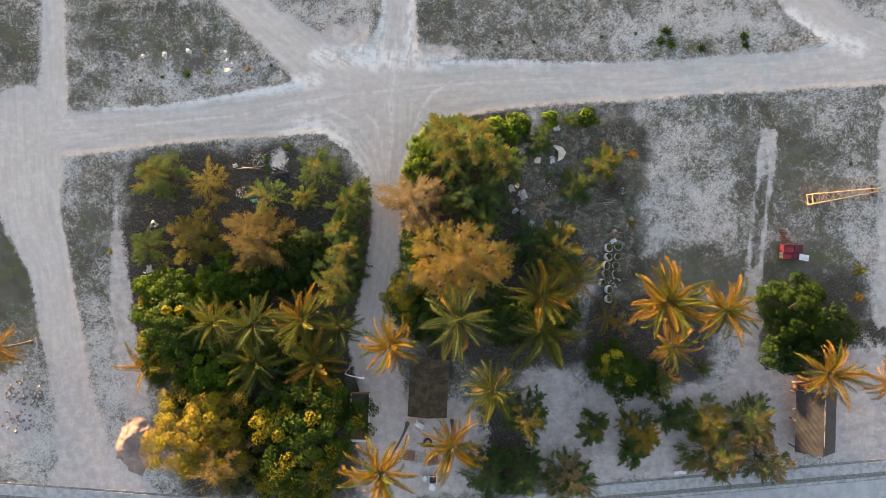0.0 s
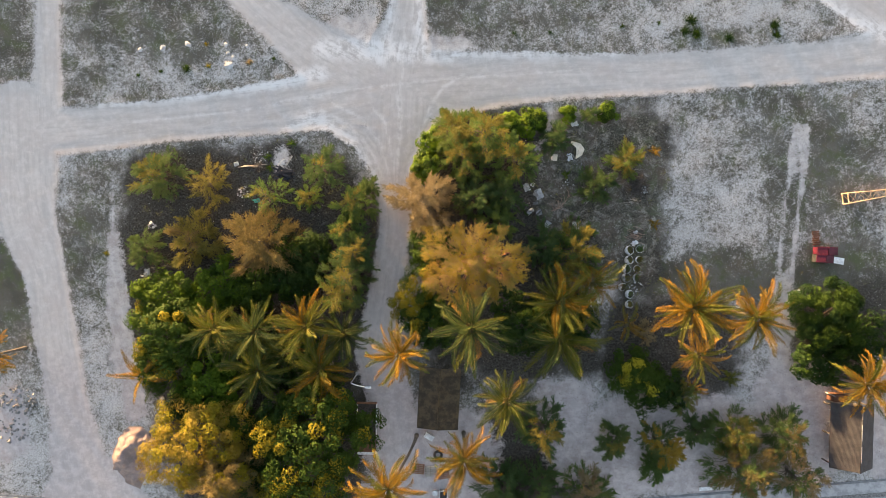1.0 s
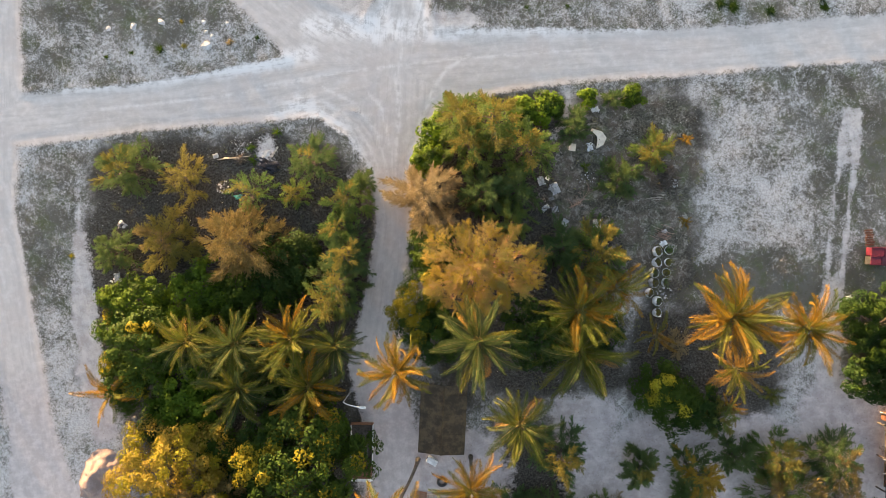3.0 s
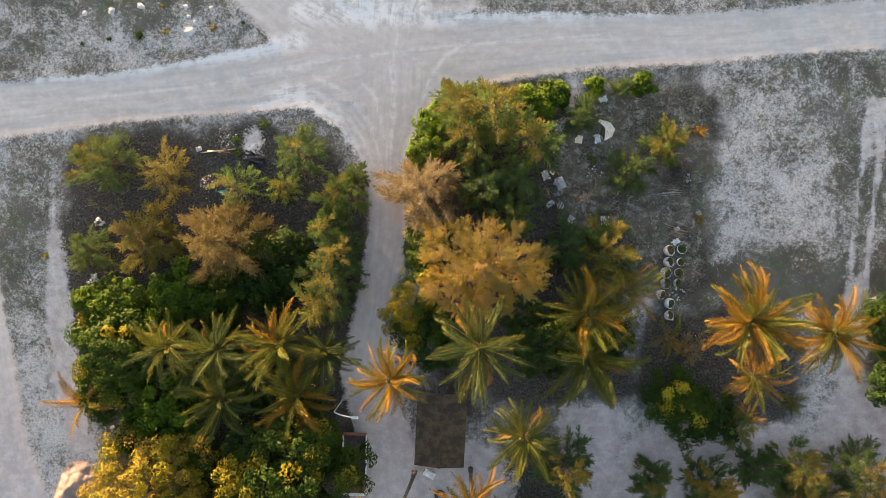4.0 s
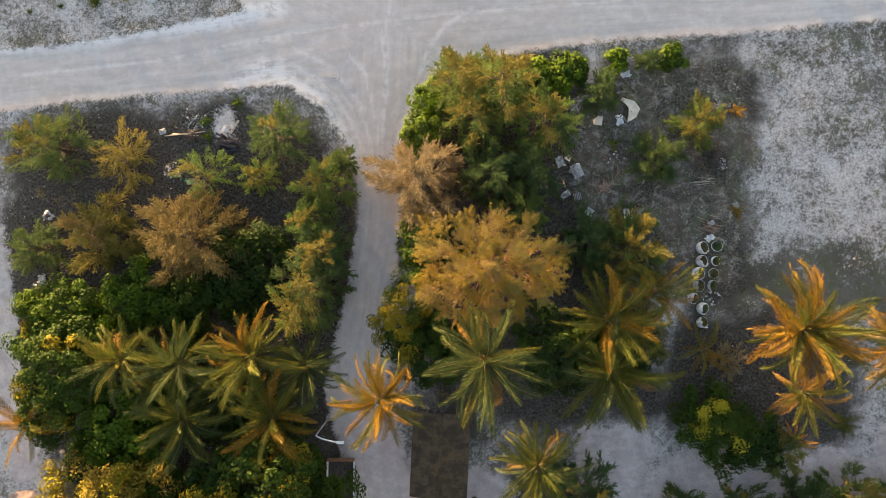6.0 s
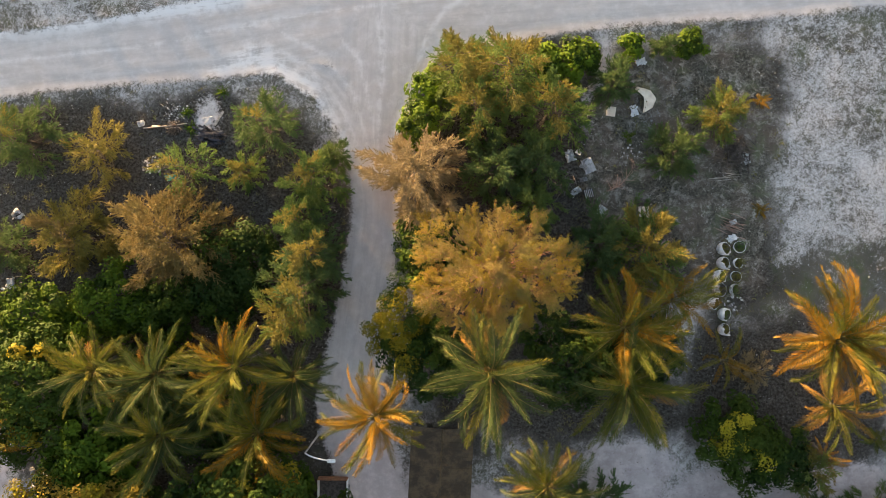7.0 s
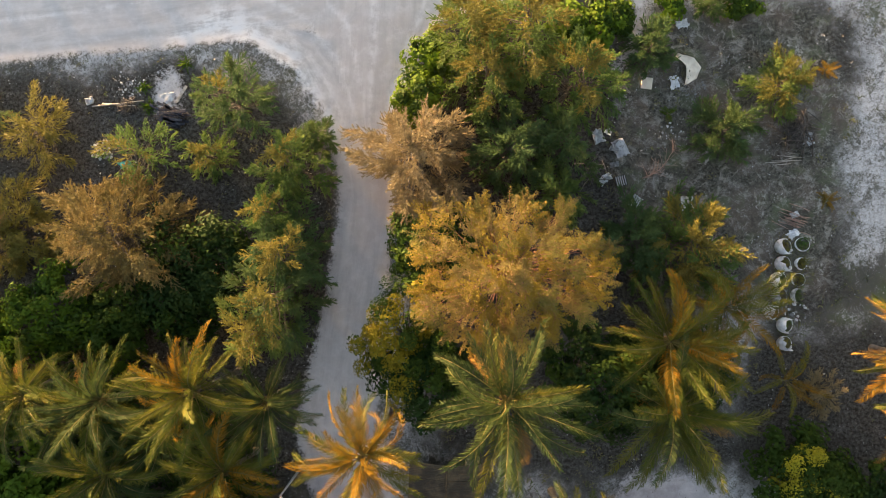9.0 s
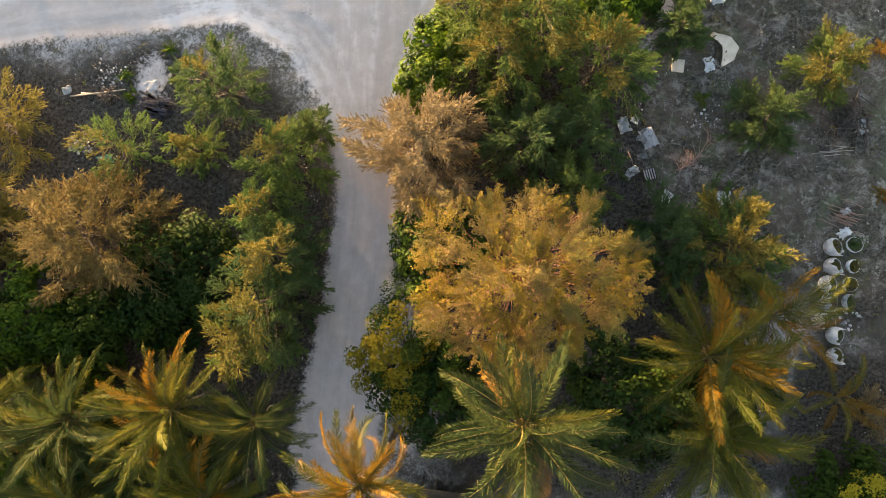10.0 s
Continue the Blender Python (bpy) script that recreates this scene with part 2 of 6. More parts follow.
GROUND = ground_material()
CONCRETE = worn("weathered_concrete", (0.27, 0.265, 0.27), (0.42, 0.41, 0.41), 1.6, bump=0.012)
KERB_GREY = worn("grey_kerb_concrete", (0.15, 0.15, 0.155), (0.26, 0.255, 0.255), 1.8, bump=0.012)
ASPHALT = worn("grey_paving", (0.33, 0.33, 0.345), (0.43, 0.425, 0.44), 0.8, fine=60.0, bump=0.012)
BARK = worn("grey_brown_bark", (0.055, 0.043, 0.033), (0.115, 0.096, 0.078), 4.0, bump=0.6, fine=25.0)
PALM_BARK = worn("ringed_palm_bark", (0.085, 0.068, 0.052), (0.165, 0.14, 0.115), 3.0, bump=0.6, fine=22.0)
TIN_BROWN = worn("rusted_brown_roof_sheet", (0.036, 0.026, 0.015), (0.090, 0.062, 0.033), 1.4, rough=0.7, metal=0.0)
TIN_GREY = worn("grey_brown_roof_sheet", (0.027, 0.025, 0.026), (0.045, 0.041, 0.041), 1.2, rough=0.7)
TIN_DARK = worn("dull_slate_roof_sheet", (0.036, 0.036, 0.040), (0.058, 0.057, 0.062), 1.2, rough=0.6)
WOOD_DARK = worn("dark_weathered_plank", (0.05, 0.042, 0.036), (0.12, 0.10, 0.085), 5.0, bump=0.5)
WOOD_RED = worn("red_brown_timber", (0.20, 0.09, 0.05), (0.33, 0.16, 0.09), 4.0)
WOOD_PALE = worn("bleached_timber", (0.30, 0.265, 0.22), (0.48, 0.43, 0.37), 6.0)
WHITE_PAINT = worn("chalky_white_paint", (0.52, 0.52, 0.52), (0.78, 0.78, 0.77), 2.5, rough=0.6)
DIRTY_TUB = worn("stained_white_tub", (0.16, 0.155, 0.14), (0.50, 0.50, 0.48), 3.5, rough=0.6)
WHITE_PLASTIC = worn("soiled_white_plastic", (0.36, 0.36, 0.345), (0.60, 0.60, 0.59), 3.0, rough=0.5)
CREAM = worn("cream_foam_sheet", (0.66, 0.55, 0.42), (0.78, 0.68, 0.54), 2.0, rough=0.7)
RED_SHEET = worn("maroon_painted_sheet", (0.060, 0.007, 0.016), (0.105, 0.013, 0.028), 2.0, rough=0.55)
YELLOW_STEEL = worn("orange_yellow_steel", (0.56, 0.36, 0.19), (0.70, 0.50, 0.32), 5.0, rough=0.55, metal=0.0)
RUST = worn("rusty_steel", (0.09, 0.04, 0.025), (0.19, 0.085, 0.05), 5.0)
BLACK = worn("black_rubber", (0.018, 0.018, 0.018), (0.04, 0.04, 0.04), 6.0, rough=0.7)
GLASS_DARK = worn("dusty_dark_glass", (0.02, 0.022, 0.025), (0.06, 0.06, 0.06), 2.0, rough=0.15, spec=0.5, bump=0.0)
TEAL = worn("teal_cloth", (0.02, 0.17, 0.15), (0.05, 0.28, 0.25), 8.0)
GRIT = worn("dull_coral_grit", (0.22, 0.215, 0.205), (0.52, 0.51, 0.49), 8.0, rough=0.95, spec=0.05)
CORAL_STONE = worn("white_coral_stone", (0.34, 0.335, 0.325), (0.56, 0.55, 0.54), 4.0, bump=0.6)
GREY_STONE = worn("grey_coral_rubble", (0.11, 0.107, 0.104), (0.25, 0.243, 0.235), 5.0, bump=0.6)
MOUND_SAND = worn("heaped_coral_sand", (0.21, 0.158, 0.140), (0.30, 0.226, 0.200), 1.4, fine=14.0, bump=0.6, bump_dist=0.06)
BRUSH = worn("red_brown_dead_branch", (0.24, 0.15, 0.11), (0.36, 0.24, 0.19), 8.0)
PLANK_GREY = worn("blue_grey_old_plank", (0.014, 0.016, 0.023), (0.045, 0.048, 0.062), 5.0, bump=0.5)
STICKS = worn("dry_grey_sticks", (0.09, 0.078, 0.068), (0.20, 0.175, 0.155), 9.0)

CAS_GREEN = leafy("green_needles", (0.065, 0.126, 0.036), (0.117, 0.180, 0.051), (0.150, 0.197, 0.051), 0.4)
CAS_GOLD = leafy("olive_gold_needles", (0.155, 0.140, 0.034), (0.248, 0.209, 0.053), (0.133, 0.132, 0.034), 0.3)
CAS_BROWN = leafy("brown_needles", (0.194, 0.154, 0.083), (0.300, 0.232, 0.129), (0.201, 0.163, 0.089), 0.3)
CAS_AMBER = leafy("amber_needles", (0.151, 0.116, 0.042), (0.241, 0.176, 0.072), (0.138, 0.121, 0.046), 0.3)
CAS_DARK = leafy("blue_green_needles", (0.055, 0.101, 0.039), (0.088, 0.143, 0.053), (0.103, 0.143, 0.047), 0.4)
LEAF_GREEN = leafy("green_leaves", (0.028, 0.058, 0.009), (0.053, 0.090, 0.013), (0.040, 0.069, 0.011))
LEAF_BRIGHT = leafy("fresh_green_leaves", (0.045, 0.088, 0.007), (0.072, 0.123, 0.011), (0.068, 0.110, 0.011))
LEAF_FRESH = leafy("young_green_leaves", (0.081, 0.142, 0.012), (0.129, 0.199, 0.019), (0.121, 0.178, 0.019))
LEAF_DEEP = leafy("deep_green_leaves", (0.015, 0.039, 0.010), (0.029, 0.060, 0.013), (0.033, 0.056, 0.013))
LEAF_YELLOW = leafy("yellow_green_leaves", (0.159, 0.149, 0.013), (0.254, 0.204, 0.018), (0.190, 0.157, 0.016))
FLOWER_YELLOW = leafy("yellow_flowers", (0.288, 0.284, 0.024), (0.461, 0.390, 0.036), (0.346, 0.300, 0.030))
LEAF_TAN = leafy("tan_leaves", (0.213, 0.165, 0.050), (0.256, 0.200, 0.065), (0.234, 0.175, 0.071), 0.4)
LEAF_OCHRE = leafy("ochre_leaves", (0.214, 0.160, 0.025), (0.277, 0.205, 0.034), (0.240, 0.172, 0.032))
# on the tall palms, gold and dark tones paint in sunlit and shaded fronds
FROND_GREEN = leafy("green_frond", (0.054, 0.076, 0.014), (0.102, 0.118, 0.019), (0.144, 0.128, 0.019), 0.35, 0.55)
FROND_DARK = leafy("dark_green_frond", (0.033, 0.055, 0.019), (0.056, 0.083, 0.027), (0.070, 0.090, 0.025), 0.35, 0.55)
FROND_GOLD = leafy("golden_frond", (0.185, 0.104, 0.013), (0.314, 0.157, 0.018), (0.130, 0.096, 0.013), 0.4, 0.55)
FROND_DRY = leafy("dry_orange_frond", (0.229, 0.128, 0.031), (0.334, 0.185, 0.044), (0.202, 0.123, 0.031), 0.35, 0.6)
RACHIS = worn("yellow_leaf_stalk", (0.085, 0.078, 0.022), (0.155, 0.125, 0.036), 4.0)

# ---- ground and ways ----
# each way: points of (x, y, half width)
WAYS = {
    "main": [(-63.87, 11.01) + (3.6,), (-46.15, 11.75) + (2.5,), (-39.04, 11.88) + (2.4,), (-28.35, 12.85) + (2.1,), (-15.25, 14.43) + (2.7,), (-5.09, 16.18) + (3.6,), (7.50, 17.11) + (2.5,), (19.52, 17.38) + (2.0,), (36.41, 18.62) + (2.0,), (47.79, 19.85) + (2.6,), (67.98, 21.17) + (3.0,)],
    "north_west": [(-40.61, 38.97) + (1.4,), (-40.50, 19.97) + (1.35,), (-40.52, 13.13) + (1.6,)],
    "west": [(-43.66, 12.83) + (4.0,), (-43.45, 6.87) + (3.9,), (-42.75, 2.70) + (3.0,), (-40.87, -2.67) + (2.1,), (-39.71, -9.83) + (2.2,), (-38.54, -15.82) + (2.1,), (-37.55, -21.81) + (2.9,), (-36.31, -25.89) + (5.0,), (-35.60, -27.81) + (6.0,)],
}
WAYS |= {
    "diagonal": [(-26.52, 33.69) + (1.9,), (-20.71, 25.98) + (2.0,), (-17.50, 23.13) + (2.0,), (-12.85, 19.45) + (3.0,), (-7.48, 16.48) + (3.0,)],
    "north": [(-3.58, 40.35) + (1.7,), (-4.13, 24.25) + (1.8,), (-4.97, 19.47) + (3.2,), (-5.21, 15.29) + (4.6,)],
    "lane": [(-5.21, 15.88) + (4.2,), (-5.21, 11.10) + (2.5,), (-5.45, 7.51) + (1.9,), (-5.33, 2.12) + (1.55,), (-6.17, -3.88) + (1.75,), (-7.20, -10.48) + (2.3,), (-5.70, -15.89) + (2.2,), (-5.10, -21.30) + (2.1,), (-5.11, -30.93) + (2.4,)],
    "fillet": [(-11.96, 12.76) + (0.8,), (-8.56, 11.09) + (1.3,), (-6.65, 8.10) + (1.3,), (-5.99, 5.11) + (1.0,)],
    "fillet_east": [(-4.19, 8.71) + (0.9,), (-2.39, 13.20) + (1.1,), (0.90, 15.60) + (1.2,)],
    "north_east": [(33.35, 33.37) + (2.0,), (39.11, 26.19) + (2.4,), (43.66, 22.60) + (2.2,), (49.12, 20.51) + (3.0,)],
}
TRACKS = {
    "east": [(48.24, 15.39) + (1.2,), (47.86, 3.34) + (1.0,), (47.54, -7.53) + (1.2,)],
    "verge": [(-34.01, 6.88, 0.5), (-34.03, 2.11, 0.9), (-33.62, -2.07, 1.2), (-33.46, -7.45, 1.4), (-32.23, -12.84, 1.5), (-31.64, -16.73, 1.4)],
    "stub": [(10.35, 14.9) + (0.7,), (10.45, 13.22) + (0.8,), (9.6, 11.2) + (0.7,), (8.9, 9.6) + (0.5,)],
    "cart_end": [(33.45, -2.69) + (0.5,), (33.34, -7.52) + (1.1,), (33.18, -13.55) + (1.7,)],
}
RUTS = {    # single wheel lines: faint, ragged
    "cart_west": [(34.74, 12.06) + (0.6,), (34.39, 8.15) + (0.55,), (33.67, 4.54) + (0.25,), (33.32, 0.32) + (0.25,), (32.85, -5.10) + (0.4,)],
    "cart_east": [(35.71, 12.06) + (0.5,), (35.47, 8.15) + (0.5,), (35.12, 4.54) + (0.3,), (34.65, 0.32) + (0.3,), (34.18, -5.10) + (0.4,)],
    "north": [(-17.62, 22.42) + (0.25,), (-18.21, 24.80) + (0.25,), (-19.10, 28.37) + (0.25,)],
}
PALE = {    # loose white sand thrown up by wheels
    "bend": [(-16.44, 12.16) + (0.2,), (-13.75, 13.00) + (0.8,), (-10.77, 11.39) + (0.7,), (-8.80, 9.60) + (0.5,), (-7.37, 6.61) + (0.3,)],
    "cross_west": [(-5.68, 27.83) + (0.2,), (-5.92, 22.45) + (0.3,), (-6.88, 18.87) + (0.4,)],
    "cross_east": [(-2.63, 27.84) + (0.2,), (-3.17, 22.46) + (0.35,), (-2.39, 19.48) + (0.5,)],
    "north_edge": [(-12.85, 20.05) + (0.8,), (-8.07, 20.06) + (1.1,), (-2.09, 19.36) + (0.6,), (3.30, 19.61) + (0.35,), (16.51, 19.65) + (0.25,)],
    "west_edge": [(-35.48, 14.63) + (0.3,), (-26.56, 15.36) + (0.35,), (-17.63, 16.57) + (0.45,), (-12.85, 17.66) + (0.5,)],
    "spill": [(-17.06, 8.80) + (0.05,), (-16.80, 8.40) + (0.05,)],
    "corner": [(37.60, 24.39) + (0.8,), (40.03, 22.59) + (1.0,), (44.88, 21.10) + (0.8,)],
}
ARCS = {    # thin ridges that turning wheels have left
    "a": [(1.50, 17.39) + (0.16,), (-0.60, 16.19) + (0.16,), (-1.98, 14.10) + (0.14,), (-3.17, 10.80) + (0.12,), (-4.01, 7.51) + (0.10,)],
    "b": [(-12.86, 13.78) + (0.22,), (-10.47, 12.59) + (0.20,), (-8.08, 10.38) + (0.16,), (-6.65, 6.91) + (0.12,)],
    "c": [(-11.96, 14.67) + (0.12,), (-8.98, 13.19) + (0.14,), (-6.77, 10.38) + (0.12,), (-5.81, 6.31) + (0.10,)],
    "d": [(-5.09, 15.58) + (0.30,), (-4.85, 13.49) + (0.25,), (-5.09, 9.90) + (0.12,), (-5.21, 6.31) + (0.10,)],
}
ARCS |= {
    "e": [(-1.80, 13.50) + (0.12,), (-2.81, 12.30) + (0.14,), (-3.77, 9.30) + (0.12,), (-4.49, 6.31) + (0.10,)],
    "f": [(-8.08, 14.68) + (0.10,), (-6.41, 12.59) + (0.14,), (-5.57, 8.70) + (0.10,), (-5.39, 5.11) + (0.08,)],
    "g": [(-4.49, 22.46) + (0.10,), (-4.37, 18.87) + (0.12,), (-5.09, 15.29) + (0.10,)],
    "h": [(-17.63, 14.66) + (0.10,), (-9.27, 15.99) + (0.12,), (-0.90, 16.97) + (0.10,), (12.30, 17.84) + (0.08,)],
    "berm": [(-14.95, 12.16) + (0.12,), (-13.58, 13.00) + (0.42,), (-11.07, 11.81) + (0.45,), (-9.16, 10.14) + (0.34,), (-7.78, 7.50) + (0.2,)],
    "lip": [(-14.35, 13.36) + (0.1,), (-11.96, 13.12) + (0.22,), (-9.87, 11.69) + (0.22,), (-8.08, 9.30) + (0.12,)],
    "i": [(-31.92, 12.73) + (0.10,), (-21.21, 13.76) + (0.12,), (-12.86, 15.27) + (0.10,)],
}
LUSH = {    # where the turf grows thicker (above 0) or thinner (below): centre, half sizes, amount
    "east": (*(40.40, -3.60), 5.4, 5.2, 0.42), "band": (*(25.60, -2.60), 8.5, 2.6, 0.6), "boom": (*(40.08, 8.16), 3.0, 2.5, 0.05), "open": (*(27.38, 6.34), 5.0, 8.0, -0.15),
    "north_east": (*(24.33, 22.54), 14.0, 3.0, -0.25), "west": (*(-45.02, -1.47), 3.0, 6.0, 0.35), "verge": (*(-35.80, 6.28), 2.2, 6.0, 0.2), "top_west": (*(-29.52, 22.38), 9.0, 4.0, 0.4), "north_west": (*(-44.34, 21.15), 3.0, 5.5, 0.22), "dark_edge": (*(27.87, 21.28), 4.2, 1.0, 0.6), "verge_south": (*(-33.6, -16.5), 2.6, 7.5, -0.12), "low_west": (*(-44.6, -18.0), 4.5, 7.0, -0.20), "east_mid": (*(37.5, 4.5), 6.5, 8.0, 0.20),
}
YARDS = {   # open sand: centre and half sizes
    "yard": (*(22.10, -20.17), 11.2, 5.0), "yard_west": (*(11.80, -16.20), 3.0, 3.0), "yard_east": (*(34.70, -17.18), 4.0, 6.5), "hut_yard": (*(-2.10, -21.31), 6.5, 5.5), "far_east": (*(45.63, -17.21), 4.0, 6.5),
    "low_west": (*(-45.68, -18.19), 2.6, 3.6), "crossing": (*(-10.46, 21.25), 3.6, 2.4), "crossing_east": (*(-0.30, 20.38), 2.4, 1.4), "bulge": (*(-6.77, 10.38), 2.3, 3.4), "spill": (*(-16.90, 8.66), 0.22, 0.30),
}
SOILS = {   # dark earth and litter, with tree shade put into its tone: centre and half sizes
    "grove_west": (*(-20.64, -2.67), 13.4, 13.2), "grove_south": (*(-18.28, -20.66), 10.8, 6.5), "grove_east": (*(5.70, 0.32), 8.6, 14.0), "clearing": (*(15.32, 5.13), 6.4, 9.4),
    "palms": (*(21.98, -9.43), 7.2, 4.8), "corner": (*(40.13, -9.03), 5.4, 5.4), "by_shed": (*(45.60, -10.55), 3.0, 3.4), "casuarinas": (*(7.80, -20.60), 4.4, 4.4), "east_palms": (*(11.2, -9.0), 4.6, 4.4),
}


def near_way(X, Y, pts):
    """Distance from the edge (inside positive), arc length along and offset across a way."""
    best, al, ac = np.full(X.shape, -1e9), np.zeros(X.shape), np.zeros(X.shape)
    run = 0.0
    for (x0, y0, w0), (x1, y1, w1) in zip(pts[:-1], pts[1:]):
        dx, dy = x1 - x0, y1 - y0
        L = math.hypot(dx, dy)
        u = np.clip(((X - x0) * dx + (Y - y0) * dy) / (L * L), 0, 1)
        px, py = X - (x0 + u * dx), Y - (y0 + u * dy)
        inside = (w0 + (w1 - w0) * u) - np.hypot(px, py)
        hit = inside > best
        best = np.where(hit, inside, best)
        al = np.where(hit, run + u * L, al)
        ac = np.where(hit, (px * -dy + py * dx) / L, ac)
        run += L
    return best, al, ac


def patch(X, Y, cx, cy, rx, ry, p=3.0):
    """Inside distance of a rounded rectangle, in metres, roughly."""
    d = (np.abs((X - cx) / rx) ** p + np.abs((Y - cy) / ry) ** p) ** (1 / p)
    return (1 - d) * min(rx, ry)


def survey(X, Y):
    """What the ground is made of at each place, and its height."""
    wob = (fnoise(X, Y, 0.35, 3) - 0.5) * 1.3
    sand, al, ac = np.full(X.shape, -9.0), X * 0.5, Y * 0.5
    way = np.full(X.shape, -9.0)
    for pts in WAYS.values():
        d, a, c = near_way(X, Y, pts)
        hit = d > way
        al, ac, way = np.where(hit, a, al), np.where(hit, c, ac), np.maximum(way, d)
    sand = way + wob * 0.45
    for pts in TRACKS.values():
        d, a, c = near_way(X, Y, pts)
        sand = np.maximum(sand, d * 0.8 - 0.25 + wob * 1.1)
    for pts in RUTS.values():
        d, a, c = near_way(X, Y, pts)
        sand = np.maximum(sand, np.minimum(d * 1.8 - 0.25 + wob * 1.0, 0.22))
    for v in YARDS.values():
        sand = np.maximum(sand, np.minimum(patch(X, Y, *v) * 0.5 + wob * 1.2, 0.55))
    soil = np.full(X.shape, -9.0)
    for v in SOILS.values():
        soil = np.maximum(soil, patch(X, Y, *v, 4.0) * 0.8 + wob * 2.0 + (fnoise(X, Y, 0.12, 8) - 0.5) * 2.0)
    green = np.clip(0.5 + (fnoise(X, Y, 0.09, 11) - 0.5) * 1.1, 0, 1)
    for cx, cy, rx, ry, k in LUSH.values():
        green = green + k * ease(-0.8, 1.6, patch(X, Y, cx, cy, rx, ry) + wob * 2.0)
    green = np.clip(green, -0.3, 1.5)
    s01, e01 = np.clip(0.5 + sand * 0.42, 0, 1), np.clip(0.5 + soil * 0.22, 0, 1)
    way01 = ease(-0.2, 0.9, way + wob * 0.45)
    berm = np.exp(-((way + 0.15) / 0.35) ** 2) * 0.07 * (0.4 + fnoise(X, Y, 0.6, 5))
    h = (fnoise(X, Y, 0.25, 21) - 0.5) * 0.03 * (1 - 0.85 * way01) + (fnoise(X, Y, 1.4, 22) - 0.5) * 0.015 * (1 - 0.75 * way01) - 0.01 * way01 + berm * 0.2
    h *= 0.3 + 0.7 * ease(-25.5, -20.5, Y)
    h += way01 * (vnoise(ac, al * 0.05, 1.7, 9) - 0.5) * 0.004
    white = np.zeros(X.shape)
    for pts in PALE.values():
        white = np.maximum(white, ease(-0.7, 0.5, near_way(X, Y, pts)[0] + wob * 0.5))
    for pts in ARCS.values():
        white = np.maximum(white, 0.5 * ease(-0.14, 0.10, near_way(X, Y, pts)[0] + wob * 0.12))
    return s01, e01, green, al, ac, way + wob * 0.45, white, 1 - ease(-0.6, 0.5, way), h


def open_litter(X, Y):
    """1 in the clearing, where the earth lies open under scattered litter; 0 under the groves, where it is painted
    darker.
    """
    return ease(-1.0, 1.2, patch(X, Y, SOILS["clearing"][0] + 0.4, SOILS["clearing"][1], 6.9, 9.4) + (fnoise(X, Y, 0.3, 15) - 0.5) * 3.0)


def height(x, y):
    return float(survey(np.array([x]), np.array([y]))[-1][0])


def lay_ground():
    def lines(lo, hi, a, b, step, fine):
        inner = np.concatenate([np.arange(lo, a, step), np.arange(a, b, fine), np.arange(b, hi + step / 2, step)])
        out = np.cumsum(step * 1.55 ** np.arange(1, 21))
        return np.concatenate([inner[0] - out[::-1], inner, inner[-1] + out])
    # finer round the crossing, where wheels have drawn thin ridges
    xs, ys = lines(-56.0, 58.0, -18.0, 2.0, 0.44, 0.16), lines(-32.0, 34.0, 5.0, 18.0, 0.44, 0.16)
    X, Y = np.meshgrid(xs, ys)
    s01, e01, green, al, ac, way, white, yard, h = survey(X, Y)
    far = np.maximum(np.abs(X) - 60, np.abs(Y) - 36)
    h = h * (1 - ease(0, 60, far))
    nx, ny = len(xs), len(ys)
    i, j = np.meshgrid(np.arange(ny - 1), np.arange(nx - 1), indexing="ij")
    quads = np.stack([i * nx + j, i * nx + j + 1, (i + 1) * nx + j + 1, (i + 1) * nx + j], -1).reshape(-1, 4)
    V = np.stack([X, Y, h], -1).reshape(-1, 3)
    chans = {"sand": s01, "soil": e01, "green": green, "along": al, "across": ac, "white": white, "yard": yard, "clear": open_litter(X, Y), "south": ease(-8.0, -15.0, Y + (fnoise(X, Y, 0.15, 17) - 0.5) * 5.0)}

    def dress(me, pick=None):
        for k, v in chans.items():
            a = me.attributes.new(k, "FLOAT", "POINT")
            vals = v.ravel() if pick is None else v.ravel()[pick]
            a.data.foreach_set("value", vals.astype(np.float32))
    me = mesh_np("ground", V, quads, mats=[GROUND], smooth=True)
    dress(me)
    tagged(new("ground", me), "pale coral sand with dry mottled turf and dark leaf litter", "ground", kind="structure")
    # the ways: the packed sand lies a finger's width over the rest
    cell = (way.ravel()[quads] > 0.25).all(1) & (np.abs(V[quads[:, 0], 0]) < 120)
    used, back = np.unique(quads[cell], return_inverse=True)
    over = 0.0005 + 0.007 * ease(0.3, 1.1, way.ravel()[used])
    me = mesh_np("sand_road", V[used] + over[:, None] * np.array([[0, 0, 1.0]]), back.reshape(-1, 4), mats=[GROUND], smooth=True)
    dress(me, used)
    tagged(new("road", me), "unpaved pale sand road with wheel tracks and ragged edges", "road", kind="structure")


lay_ground()

# ---- plants ----
def limb_path(p0, d, length, rise, n=6, r=None):
    """A bent way from p0 along d that bends up (rise > 0) or droops (rise < 0)."""
    u = np.linspace(0, 1, n)[:, None]
    d = unit(np.asarray(d, float))
    pts = np.asarray(p0, float) + d * u * length + np.array([0, 0, 1.0]) * (u ** 2) * rise * length
    if r is not None:
        pts[1:] += r.normal(0, 0.016 * length, (n - 1, 3))
    return pts


